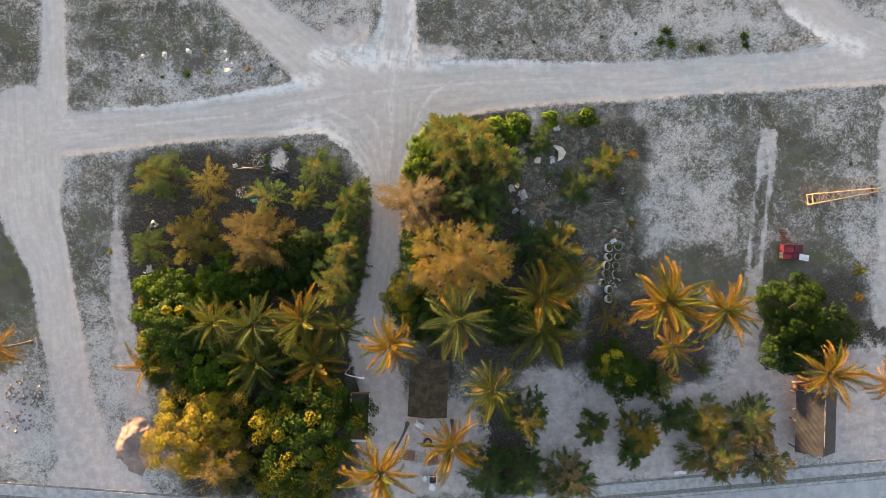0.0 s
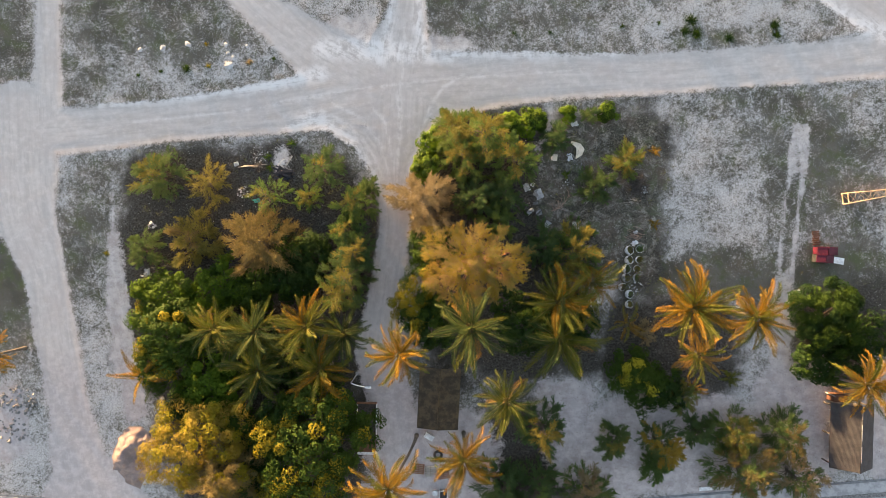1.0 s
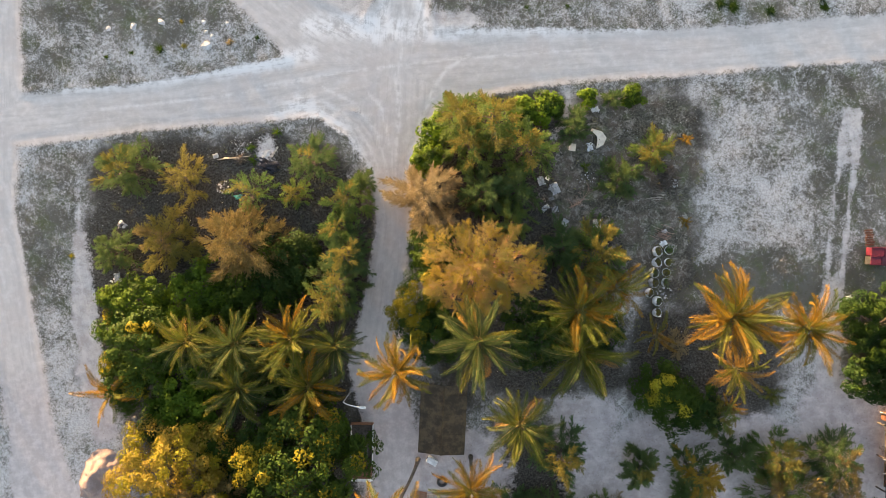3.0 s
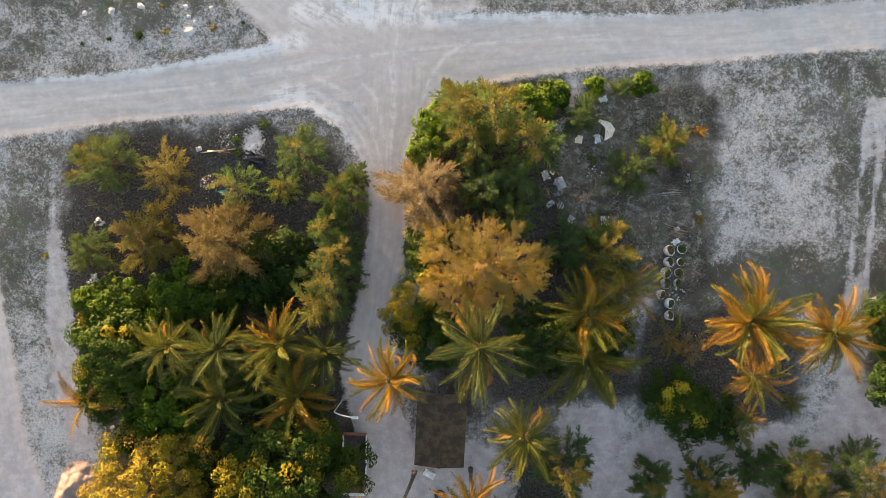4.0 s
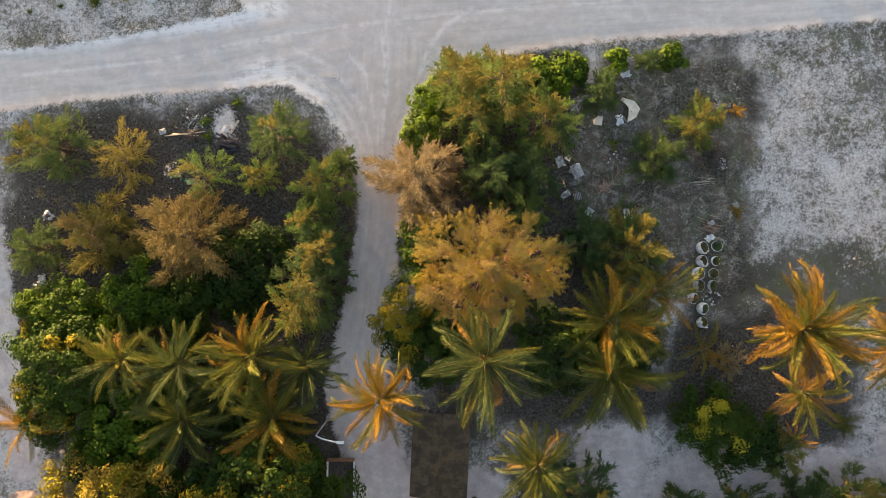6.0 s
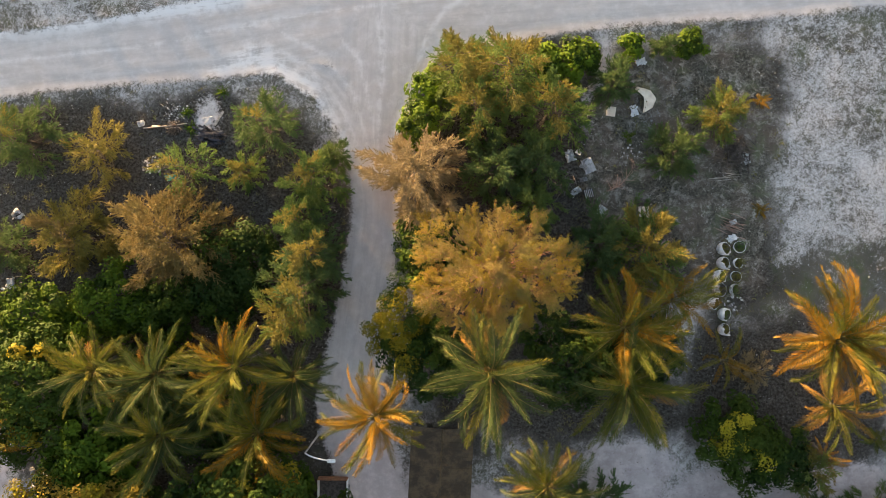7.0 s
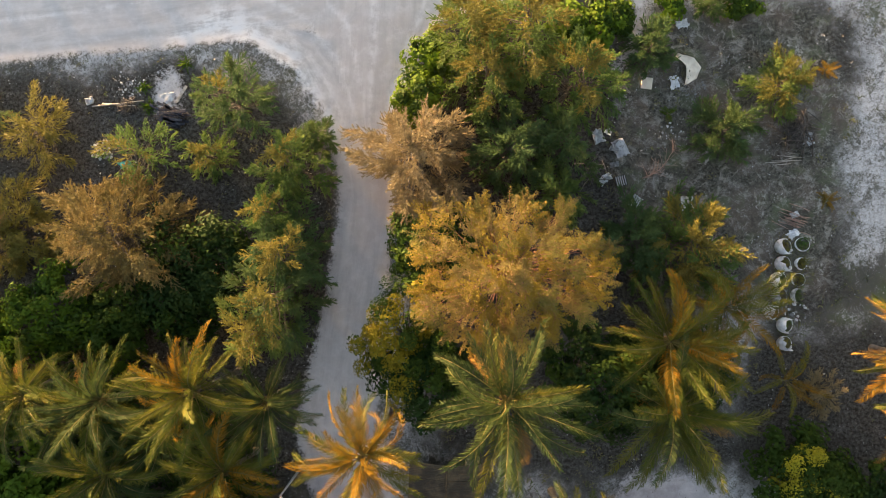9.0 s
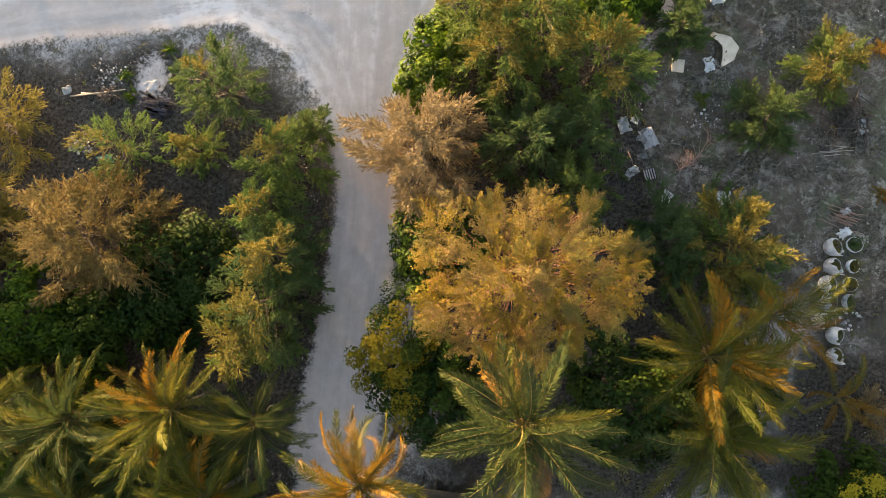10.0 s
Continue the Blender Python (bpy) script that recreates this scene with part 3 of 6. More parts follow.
def needles(base, way, length, width, r, droop=0.15):
    """Slim three-cornered sprigs: arrays of vertices and faces."""
    n = len(base)
    side = unit(np.cross(way, r.normal(0, 0.55, (n, 3)) + np.array([0, 0, 1.0])))
    tip = base + way * length[:, None] + np.array([0, 0, -1.0]) * (droop * length)[:, None]
    w = width[:, None]
    v = np.stack([base - side * w, base + side * w, tip], 1).reshape(-1, 3)
    return v, np.arange(3 * n).reshape(-1, 3)


def casuarina(x, y, h, r, foliage, label, seed, bare=0.0, sparse=1.0, flat=0.0, tip=None, lean=(0.0, 0.0), tip_from=0.3):
    """A feathery she-oak: a tapered stem, many rising limbs, each ending in a bushy plume of fine sprigs."""
    g = np.random.default_rng(seed)
    tree = thing("casuarina_tree", label, "tree", x, y, height(x, y) - 0.05, group="she-oaks of the plots")
    up = np.array([0, 0, 1.0])
    n_st = 8
    u = np.linspace(0, 1, n_st)
    stem = np.stack([lean[0] * u + g.normal(0, 0.05, n_st) * u, lean[1] * u + g.normal(0, 0.05, n_st) * u, u * h * 0.84], 1)
    wood = Soup().tube(stem, 0.035 * h * 0.55 * (1 - 0.85 * u) + 0.012, 7)
    leaf = Soup()
    ph, amp = g.uniform(0, 6.3, 4), g.uniform(0.05, 0.13, 4)
    n = int((12 + 7.6 * r * r) * (0.30 + 0.70 * sparse))
    # boughs: the plumes gather round them, so that the crown is lumpy with gaps between
    nb = int(5 + 1.15 * r * r)
    be, ba = np.sqrt((np.arange(nb) + 0.4) / nb) * g.uniform(0.85, 1.05, nb), np.arange(nb) * 2.39996 + g.normal(0, 0.35, nb)
    bough = np.stack([be * np.cos(ba), be * np.sin(ba)], 1)
    blift, spread = g.normal(0, 0.085, nb), 1.1 / math.sqrt(nb)
    for tier, count in ((0, n), (1, int(n * 0.6))):
        for k in range(count):
            e = math.sqrt((k + 0.5) / count) * g.uniform(0.86, 1.10)
            az = k * 2.39996 + g.normal(0, 0.3) + tier
            lump = 1 + sum(a * math.sin((i + 2) * az + p) for i, (a, p) in enumerate(zip(amp, ph)))
            out = np.array([math.cos(az), math.sin(az), 0.0])
            rise = 0.98 - (0.66 - 0.30 * flat) * min(e, 1.15) ** 1.5 + g.normal(0, 0.05)
            gap = bough - out[:2] * e
            b = int(np.argmin(np.hypot(gap[:, 0], gap[:, 1])))
            near = float(np.hypot(*gap[b])) / spread
            rise += blift[b] - 0.13 * near * near + 0.05
            if tier:
                rise, e = rise * g.uniform(0.40, 0.75), e * g.uniform(0.8, 1.02)
            else:
                pull = out[:2] * e + gap[b] * (0.30 if k > 4 else 0.0)
                rise = rise if k > 4 else g.uniform(0.93, 1.0)
                e = float(np.hypot(*pull))
                out = np.array([pull[0] / (e + 1e-6), pull[1] / (e + 1e-6), 0.0])
            end = out * r * e * lump + up * h * max(rise, 0.10) + np.array([lean[0], lean[1], 0]) * rise
            d = unit(out * (0.42 + 0.78 * e) + up * (1.0 - 0.58 * min(e, 1.2)) * (1 - 0.5 * flat) - np.array([gap[b][0], gap[b][1], 0]) * (0.9 / spread) * 0.6 + g.normal(0, 0.16, 3))
            size = (0.44 + 0.22 * r) * g.uniform(0.7, 1.3)
            seat = end - d * size
            seat[2] = max(seat[2], 0.15)
            # the limb that carries the plume
            hz = min(max((seat[2] - 0.40 * np.hypot(seat[0], seat[1])) / (0.84 * h), 0.06), 0.96) * (n_st - 1)
            i0 = min(int(hz), n_st - 2)
            p0 = stem[i0] + (stem[i0 + 1] - stem[i0]) * (hz - i0)
            w = np.linspace(0, 1, 5)[:, None]
            limb = p0 + (seat - p0) * w - up * np.sin(np.pi * w) * 0.05 * size
            limb[1:-1] += g.normal(0, 0.035 * size, (3, 3))
            limb = np.vstack([limb, (seat + end) / 2, end])
            wood.tube(limb, np.linspace(0.010 + 0.005 * r, 0.003, 7), 3, cap=False)
            # twigs all round the plume's axis, sprigs along each twig
            n_tw = 14
            t = (np.arange(n_tw) + g.random(n_tw)) / n_tw * 0.97
            a1 = unit(np.cross(d, [0.3, 0.2, 1.0]))
            a2 = np.cross(d, a1)
            spin = np.arange(n_tw) * 2.39996 + g.normal(0, 0.3, n_tw)
            ring = np.cos(spin)[:, None] * a1 + np.sin(spin)[:, None] * a2
            bp = seat + d * (size * t)[:, None] + (out * 0.7 - up) * (0.14 * size * t * t)[:, None]
            td = unit(d * 1.15 + ring * (0.95 - 0.55 * t)[:, None] + g.normal(0, 0.14, (n_tw, 3)))
            tl = size * (0.56 - 0.30 * t) * g.uniform(0.7, 1.3, n_tw)
            m = 18
            rep = np.repeat(np.arange(n_tw), m)
            v = np.clip(np.tile(np.linspace(0.04, 1.0, m), n_tw) + g.uniform(-0.04, 0.04, m * n_tw), 0, 1)
            base = bp[rep] + td[rep] * (tl[rep] * v)[:, None] - up * (0.16 * tl[rep] * v * v)[:, None]
            nd = unit(td[rep] + g.normal(0, 0.42, (m * n_tw, 3)))
            ln = g.uniform(0.10, 0.22, m * n_tw) * (0.8 + 0.08 * r)
            if bare:
                keep = g.random(len(base)) > bare
                base, nd, ln = base[keep], nd[keep], ln[keep]
            vv, tr = needles(base, nd, ln, g.uniform(0.015, 0.026, len(base)) * (0.85 + 0.08 * r), g, 0.25)
            # upper plumes flagged here take the tip tone: evening sunlight put into needle colour
            young = tip is not None and not tier and rise > tip_from and near < g.uniform(0.55, 1.1)
            leaf.add(vv, None, tr, 1 if young else 0)
    hang("trunk", wood.mesh("trunk", [BARK], True), tree)
    hang("crown", leaf.mesh("crown", [foliage] + ([tip] if tip else [])), tree)
    return tree


def leaves(centre, normal, size, r, slim=0.55):
    """Folded four-cornered leaves."""
    n = len(centre)
    a = unit(np.cross(normal, r.normal(0, 1, (n, 3))))
    b = np.cross(normal, a)
    s = size[:, None]
    p0, p2 = centre - a * s, centre + a * s
    up = normal * s * 0.22
    p1, p3 = centre - b * s * slim + up, centre + b * s * slim + up
    v = np.stack([p0, p1, p2, p3], 1).reshape(-1, 3)
    k = np.arange(n)[:, None] * 4
    t = np.concatenate([k + [0, 1, 2], k + [0, 2, 3]], 1).reshape(-1, 3)
    return v, t


def broadleaf(x, y, h, r, foliage, tips, label, seed, clumps=None, per=120, size=0.12, tip_share=0.25, name="broadleaf_tree", category="tree", slim=0.55, flat=1.0, group="broadleaf trees of the plots", spread=None):
    """A leafy tree or bush: stem, limbs and a lumpy crown of leaf clumps."""
    g = np.random.default_rng(seed)
    tree = thing(name, label, category, x, y, height(x, y) - 0.04, group=group)
    wood, leaf = Soup(), Soup()
    fork = h * 0.32
    wood.tube([[0, 0, 0], [0.05 * r, 0.02, fork * 0.5], [0.03, 0.04, fork]], [0.05 * r + 0.03, 0.04 * r + 0.02, 0.035 * r + 0.015], 7)
    core = spread or (0.38 + 0.075 * r)
    n = clumps or int(7.2 * r * r / (1.55 * core) ** 2) + 8
    ph, amp = g.uniform(0, 6.3, 4), g.uniform(0.08, 0.19, 4)
    for k in range(n):
        f = (k + 0.5) / n
        el = math.asin(1 - 1.15 * f) if 1 - 1.15 * f > -1 else -1.2
        az = k * 2.39996 + g.normal(0, 0.2)
        lump = 1 + sum(a * math.sin((i + 2) * az + p) for i, (a, p) in enumerate(zip(amp, ph)))
        deep = g.uniform(0.82, 1.10) if g.random() < 0.78 else g.uniform(0.5, 0.75)
        rr, hh = r * lump * deep, (h - fork) * flat * deep
        c = np.array([rr * math.cos(az) * math.cos(el), rr * math.sin(az) * math.cos(el), fork + 0.35 * hh + 0.62 * hh * math.sin(el)])
        c[2] = max(c[2], 0.12 * h)
        out = unit(np.array([math.cos(az) * math.cos(el), math.sin(az) * math.cos(el), math.sin(el) + 0.55]))
        if k % 4 == 0:
            wood.tube(limb_path([0.03, 0.04, fork * 0.9], c * [0.85, 0.85, 0.9] - [0.03, 0.04, fork * 0.9], np.linalg.norm(c * [0.85, 0.85, 0.9] - [0.03, 0.04, fork * 0.9]), 0.0, 4), np.linspace(0.018 * r + 0.012, 0.008, 4), 4, cap=False)
        cr = core * g.uniform(0.75, 1.25)
        off = g.normal(0, 1, (per, 3)) * [1, 1, 0.6]
        off = unit(off) * (g.random((per, 1)) ** 0.4) * cr
        off += out * 0.25 * cr
        nrm = unit(out * 0.6 + unit(off) * 0.7 + g.normal(0, 0.35, (per, 3)))
        v, t = leaves(c + off, nrm, size * g.uniform(0.65, 1.25, per), g, slim)
        leaf.add(v, None, t, 1 if (el > 0.1 and g.random() < tip_share) else 0)
    hang("trunk", wood.mesh("trunk", [BARK], True), tree)
    hang("crown", leaf.mesh("crown", [foliage, tips]), tree)
    return tree


def spray_tree(x, y, h, rx, ry, foliage, tips, third, label, seed):
    """A wide tree whose many thin limbs end in flat layered sprays of small paired leaves."""
    g = np.random.default_rng(seed)
    tree = thing("flowering_tree", label, "tree", x, y, height(x, y) - 0.05)
    wood, leaf = Soup(), Soup()
    fork = h * 0.35
    up = np.array([0, 0, 1.0])
    wood.tube([[0, 0, 0], [0.1, 0.05, fork * 0.6], [0.0, 0.1, fork]], [0.24, 0.19, 0.17], 8)
    for tier, n in ((0, 115), (1, 55)):
        for k in range(n):
            az = k * 2.39996 + g.normal(0, 0.2) + tier
            lump = 1 + 0.09 * math.sin(3 * az + 1.0) + 0.08 * math.sin(5 * az + 2.2) + 0.05 * math.sin(9 * az)
            e = math.sqrt((k + 0.5) / n) * g.uniform(0.86, 1.08)
            out = np.array([math.cos(az), math.sin(az), 0.0])
            z = fork + (h - fork) * (0.97 - 0.62 * e ** 2 + g.normal(0, 0.11)) - tier * g.uniform(0.8, 2.0)
            end = np.array([rx * lump * e * out[0], ry * lump * e * out[1], z])
            p0 = np.array([0.0, 0.1, fork * 0.95])
            path = limb_path(p0, end - p0, np.linalg.norm(end - p0), 0.0, 7, g)
            path[1:-1, 2] -= np.sin(np.linspace(0, np.pi, 7))[1:-1] * 0.3 * e
            wood.tube(path, np.linspace(0.028, 0.005, 7), 4, cap=False)
            ax = unit(out * (0.3 + e) + g.normal(0, 0.25, 3) + up * 0.12)
            nrm0 = unit(up + out * 0.45 * e + g.normal(0, 0.18, 3))
            sv = unit(np.cross(ax, nrm0))
            pick = g.random()
            mat = 2 if pick < 0.16 else (1 if pick < 0.55 else 0)
            for s in range(9):
                a2 = (s - 4) * 0.30 + g.normal(0, 0.13)
                d = unit(ax * math.cos(a2) + sv * math.sin(a2) + up * g.uniform(-0.12, 0.10))
                b0 = end - ax * g.uniform(0.1, 0.75)
                L = g.uniform(0.55, 1.05) * (1.15 - 0.12 * abs(s - 4))
                tw = limb_path(b0, d, L, -0.14, 4, g)
                wood.tube(tw, np.linspace(0.010, 0.003, 4), 3, cap=False)
                m = 50
                u = np.linspace(0.12, 1.0, m)[:, None]
                side = unit(np.cross(d, nrm0)) * np.where(np.arange(m) % 2 == 0, 1.0, -1.0)[:, None]
                c = b0 + d * L * u - up * 0.14 * L * u * u + side * g.uniform(0.02, 0.13, (m, 1)) * (1.1 - 0.6 * u) + g.normal(0, 0.025, (m, 3))
                nrm = unit(nrm0 + g.normal(0, 0.22, (m, 3)))
                v, t = leaves(c, nrm, g.uniform(0.034, 0.058, m), g, 0.42)
                leaf.add(v, None, t, mat)
    hang("trunk", wood.mesh("trunk", [WOOD_RED], True), tree)
    hang("crown", leaf.mesh("crown", [foliage, tips, third]), tree)
    return tree


def frond_mesh(name, arch, dense, material, seed, twist=0.0):
    """One feather leaf, 1 long, along +x from its foot; arch: how far it bends down (radians over its length)."""
    g = np.random.default_rng(seed)
    n = 14
    u = np.linspace(0, 1, n)
    ang = -arch * u ** 1.4
    step = np.stack([np.cos(ang), twist * u * 1.6, np.sin(ang)], 1)
    path = np.cumsum(np.vstack([[0, 0, 0], (unit(step) / (n - 1))[:-1]]), 0)
    s = Soup()
    s.tube(path, 0.009 * (1 - 0.85 * u) + 0.0014, 4, mat=1)
    m = dense
    t = np.linspace(0.13, 0.997, m)
    for sgn in (-1.0, 1.0):
        tt = np.clip(t + g.normal(0, 0.005, m), 0.1, 1)
        k = tt * (n - 1)
        i = np.minimum(k.astype(int), n - 2)
        base = path[i] + (path[i + 1] - path[i]) * (k - i)[:, None]
        ax = unit(path[i + 1] - path[i])
        side = unit(np.cross(ax, [0, 0, 1.0])) * -sgn
        up = unit(np.cross(ax, side) * -sgn)
        clump = np.interp(tt, np.linspace(0, 1, 15), g.uniform(-0.30, 0.30, 15))
        L = (0.040 + 0.122 * np.sin(np.pi * np.clip(tt * 0.90 + 0.07, 0, 1)) ** 0.8) * g.uniform(0.80, 1.12, m)
        sweep = 0.55 + 0.75 * tt + clump * 0.6 + g.normal(0, 0.07, m)
        d = unit(side * 0.85 + ax * sweep[:, None] + up * (-0.30 + clump + g.normal(0, 0.16, m))[:, None])
        mid = base + d * (L * 0.5)[:, None]
        tip = mid + unit(d + np.array([0, 0, -1.0]) * g.uniform(0.35, 1.25, (m, 1))) * (L * 0.55)[:, None]
        w = unit(ax + up * g.normal(0.2, 0.25, (m, 1))) * 0.0050
        v = np.stack([base - w * 0.7, base + w * 0.7, mid + w, mid - w, tip], 1).reshape(-1, 3)
        b = np.arange(m)[:, None] * 5
        s.add(v, b + [0, 1, 2, 3], b + [3, 2, 4], 0)
    return s.mesh(name, [material, RACHIS], False)


FRONDS = {}
for key, mat in (("green", FROND_GREEN), ("dark", FROND_DARK), ("gold", FROND_GOLD), ("dry", FROND_DRY), ("fresh", LEAF_BRIGHT)):
    FRONDS[key] = [frond_mesh("frond", a, 82, mat, 40 + i, tw) for i, (a, tw) in enumerate(((0.5, 0.10), (0.9, -0.22), (1.25, 0.28), (1.65, -0.25), (2.1, 0.22)))]


def palm(x, y, z, r, tone, label, seed, foot=None, n=38, second=None, share=0.3, dry=0.06, nuts=True):
    """A coconut palm: ringed stem, a rosette of separate fronds."""
    g = np.random.default_rng(seed)
    fx, fy = foot if foot else (x + g.uniform(-0.5, 0.5), y + g.uniform(-0.5, 0.5))
    z0 = height(fx, fy) - 0.05
    tree = thing("palm_tree", label, "palm", fx, fy, z0, group="coconut palms")
    top = np.array([x - fx, y - fy, z - z0])
    k = max(8, int(z * 5))
    u = np.linspace(0, 1, k)[:, None]
    stem = np.array([[0, 0, 1.0]]) * u * top[2] + np.array([[top[0], top[1], 0]]) * u ** 1.7
    rad = (0.15 + 0.12 * np.exp(-u[:, 0] * 9) - 0.035 * u[:, 0]) * (0.75 + 0.05 * r) * (1 + 0.07 * (np.arange(k) % 2))
    s = Soup().tube(stem, np.maximum(rad, 0.05), 9)
    hang("trunk", s.mesh("trunk", [PALM_BARK], True), tree)
    for i in range(n):
        age = (i + 0.5) / n
        az = i * 2.39996 + g.normal(0, 0.16)
        el = 76 - 80 * age ** 0.85 + g.normal(0, 9)
        kind = min(4, int(0.6 + age * 3.6 + g.uniform(-0.5, 0.7)))
        key = tone
        if second and g.random() < share:
            key = second
        if age > 0.72 and g.random() < dry * 3:
            key = "dry"
        reach = r * (0.80 + 0.34 * math.sin(math.pi * min(1, age * 0.75 + 0.28))) * g.uniform(0.9, 1.14)
        m = Matrix.Translation(top + np.array([0, 0, 0.12 * (1 - age)])) @ Euler((0, 0, az)).to_matrix().to_4x4() @ Matrix.Translation((0.07, 0, 0)) @ Euler((g.normal(0, 0.4), -radians(el), 0)).to_matrix().to_4x4() @ Matrix.Diagonal((reach, reach * g.uniform(0.8, 1.08), reach, 1))
        hang("frond", FRONDS[key][max(0, kind)], tree, m)
    if nuts:
        s = Soup()
        for i in range(9):
            az = i * 0.7 + g.normal(0, 0.2)
            c = top + np.array([math.cos(az) * 0.26, math.sin(az) * 0.26, -0.12 + g.normal(0, 0.06)])
            pts = c + np.array([[0, 0, -0.12], [0, 0, -0.07], [0, 0, 0.0], [0, 0, 0.07], [0, 0, 0.11]])
            s.tube(pts, [0.03, 0.085, 0.105, 0.075, 0.02], 7)
        hang("coconut_cluster", s.mesh("coconut_cluster", [NUT], True), tree, None, "brown coconuts below the fronds")
    return tree


def rosette(x, y, r, tone, label, seed, n=13):
    """A palm seedling: a low star of short fronds."""
    g = np.random.default_rng(seed)
    tree = thing("palm_seedling", label, "seedling", x, y, height(x, y) + 0.02, group="palm seedlings")
    for i in range(n):
        az = i * 2.39996 + g.normal(0, 0.2)
        el = 45 - 40 * (i + 0.5) / n
        k = r * g.uniform(0.85, 1.2)
        m = Euler((0, 0, az)).to_matrix().to_4x4() @ Euler((0, -radians(el), 0)).to_matrix().to_4x4() @ Matrix.Diagonal((k, k * 1.7, k, 1))
        hang("frond", FRONDS[tone][min(3, i // 3)], tree, m)
    return tree


NUT = worn("brown_coconut_husk", (0.11, 0.07, 0.04), (0.20, 0.13, 0.06), 9.0)

L_GOLD = "feathery casuarina with olive-gold sunlit plumes over dark litter"
L_GREEN = "dense green casuarina with fine needle plumes"
L_BROWN = "orange-brown casuarina with dry feathery branch tips"
L_DARK = "dark blue-green casuarina shaded by its neighbours"

# she-oaks of the western plot
casuarina(-28.40, 7.06, 5.6, 2.75, CAS_DARK, "dense green casuarina with gold tips at the plot's corner", 1, tip=CAS_GOLD, tip_from=0.82)
casuarina(-23.59, 6.46, 2.3, 2.5, CAS_GOLD, "low sparse yellowish casuarina with star-like limbs", 2, sparse=0.3, bare=0.3, flat=1.25)
casuarina(-12.05, 7.80, 6.2, 2.2, CAS_DARK, L_GREEN, 3, tip=CAS_GOLD, tip_from=0.92)
casuarina(-17.78, 5.23, 4.0, 2.2, CAS_GREEN, "thin brownish casuarina among scrap timber", 4, tip=CAS_GOLD, tip_from=0.6, sparse=0.45, bare=0.45)
casuarina(-18.05, 0.58, 7.2, 3.9, CAS_AMBER, L_BROWN, 5)
casuarina(-24.99, 0.77, 4.4, 3.0, CAS_GOLD, "brownish gold casuarina with loose plumes", 6, tip=CAS_AMBER, tip_from=0.8)
casuarina(-30.09, -0.16, 3.0, 2.1, CAS_DARK, "small green casuarina with thin plumes", 7, sparse=0.8)
casuarina(-14.00, 4.98, 3.2, 1.6, CAS_GREEN, "low yellow-green casuarina sapling", 8, sparse=0.7, tip=CAS_GOLD, tip_from=0.6)
casuarina(-9.04, 4.31, 5.2, 2.2, CAS_GREEN, "casuarina with golden top beside the lane", 9, tip=CAS_GOLD, tip_from=0.8)
casuarina(-9.99, 1.73, 5.4, 2.0, CAS_GREEN, "slim green casuarina beside the lane", 10, tip=CAS_GOLD, tip_from=0.85)
casuarina(-9.21, -0.26, 6.6, 2.5, CAS_DARK, "casuarina with pale tips overhanging the lane", 11, tip=CAS_GOLD, tip_from=0.78)
casuarina(-9.52, -2.52, 7.0, 2.5, CAS_DARK, "casuarina with pale tips overhanging the lane", 12, tip=CAS_GOLD, tip_from=0.78)
casuarina(-10.46, -4.50, 6.6, 2.2, CAS_GREEN, "casuarina with straw-coloured top beside the lane", 13, tip=CAS_GOLD, tip_from=0.7)
casuarina(-7.93, 6.07, 2.6, 1.2, CAS_DARK, "small green casuarina at the sand edge", 14)
casuarina(-21.00, -21.14, 8.8, 3.7, CAS_AMBER, "tall orange-brown casuarina above yellow trees", 15)
# she-oaks of the eastern plot
casuarina(0.55, 11.15, 7.4, 2.7, CAS_GREEN, "gold-green casuarina at the crossing", 21, tip=CAS_GOLD, tip_from=0.55)
casuarina(3.15, 10.75, 8.0, 2.9, CAS_GREEN, "tall gold-green casuarina among its neighbours", 34, tip=CAS_GOLD, tip_from=0.55)
casuarina(1.35, 8.75, 6.6, 2.6, CAS_GREEN, "casuarina with golden top behind the crossing", 35, tip=CAS_GOLD, tip_from=0.6)
casuarina(6.10, 8.56, 6.4, 2.8, CAS_GREEN, L_GOLD, 22, tip=CAS_GOLD, tip_from=0.6)
casuarina(5.24, 5.20, 5.0, 2.3, CAS_DARK, L_DARK, 23)
casuarina(2.69, 4.99, 5.6, 2.5, CAS_DARK, L_DARK, 24)
casuarina(4.94, 2.63, 4.0, 2.1, CAS_GREEN, L_GREEN, 25)
casuarina(-2.29, 4.54, 7.4, 3.5, CAS_BROWN, "pale orange-brown casuarina beside the lane", 26)
casuarina(-2.05, 2.18, 3.6, 2.3, CAS_BROWN, "grey-brown casuarina with thin lower limbs", 27, bare=0.3)
casuarina(12.22, -0.27, 4.2, 3.2, CAS_GREEN, L_GOLD, 28, tip=CAS_GOLD)
casuarina(9.34, 0.19, 3.8, 2.4, CAS_DARK, L_DARK, 29)
casuarina(17.45, 8.66, 2.8, 2.05, CAS_GREEN, "small spreading gold casuarina in the clearing", 30, tip_from=0.5, tip=CAS_GOLD, sparse=0.8, flat=0.5)
casuarina(14.56, 6.21, 2.4, 2.2, CAS_DARK, "small green casuarina in the clearing", 31, sparse=0.8, flat=0.5)
casuarina(14.05, 13.24, 1.8, 1.0, CAS_DARK, "small dark casuarina sapling", 32, sparse=0.7)
casuarina(10.63, 10.95, 2.4, 1.8, CAS_DARK, "small dark casuarina sapling", 33, sparse=0.8)
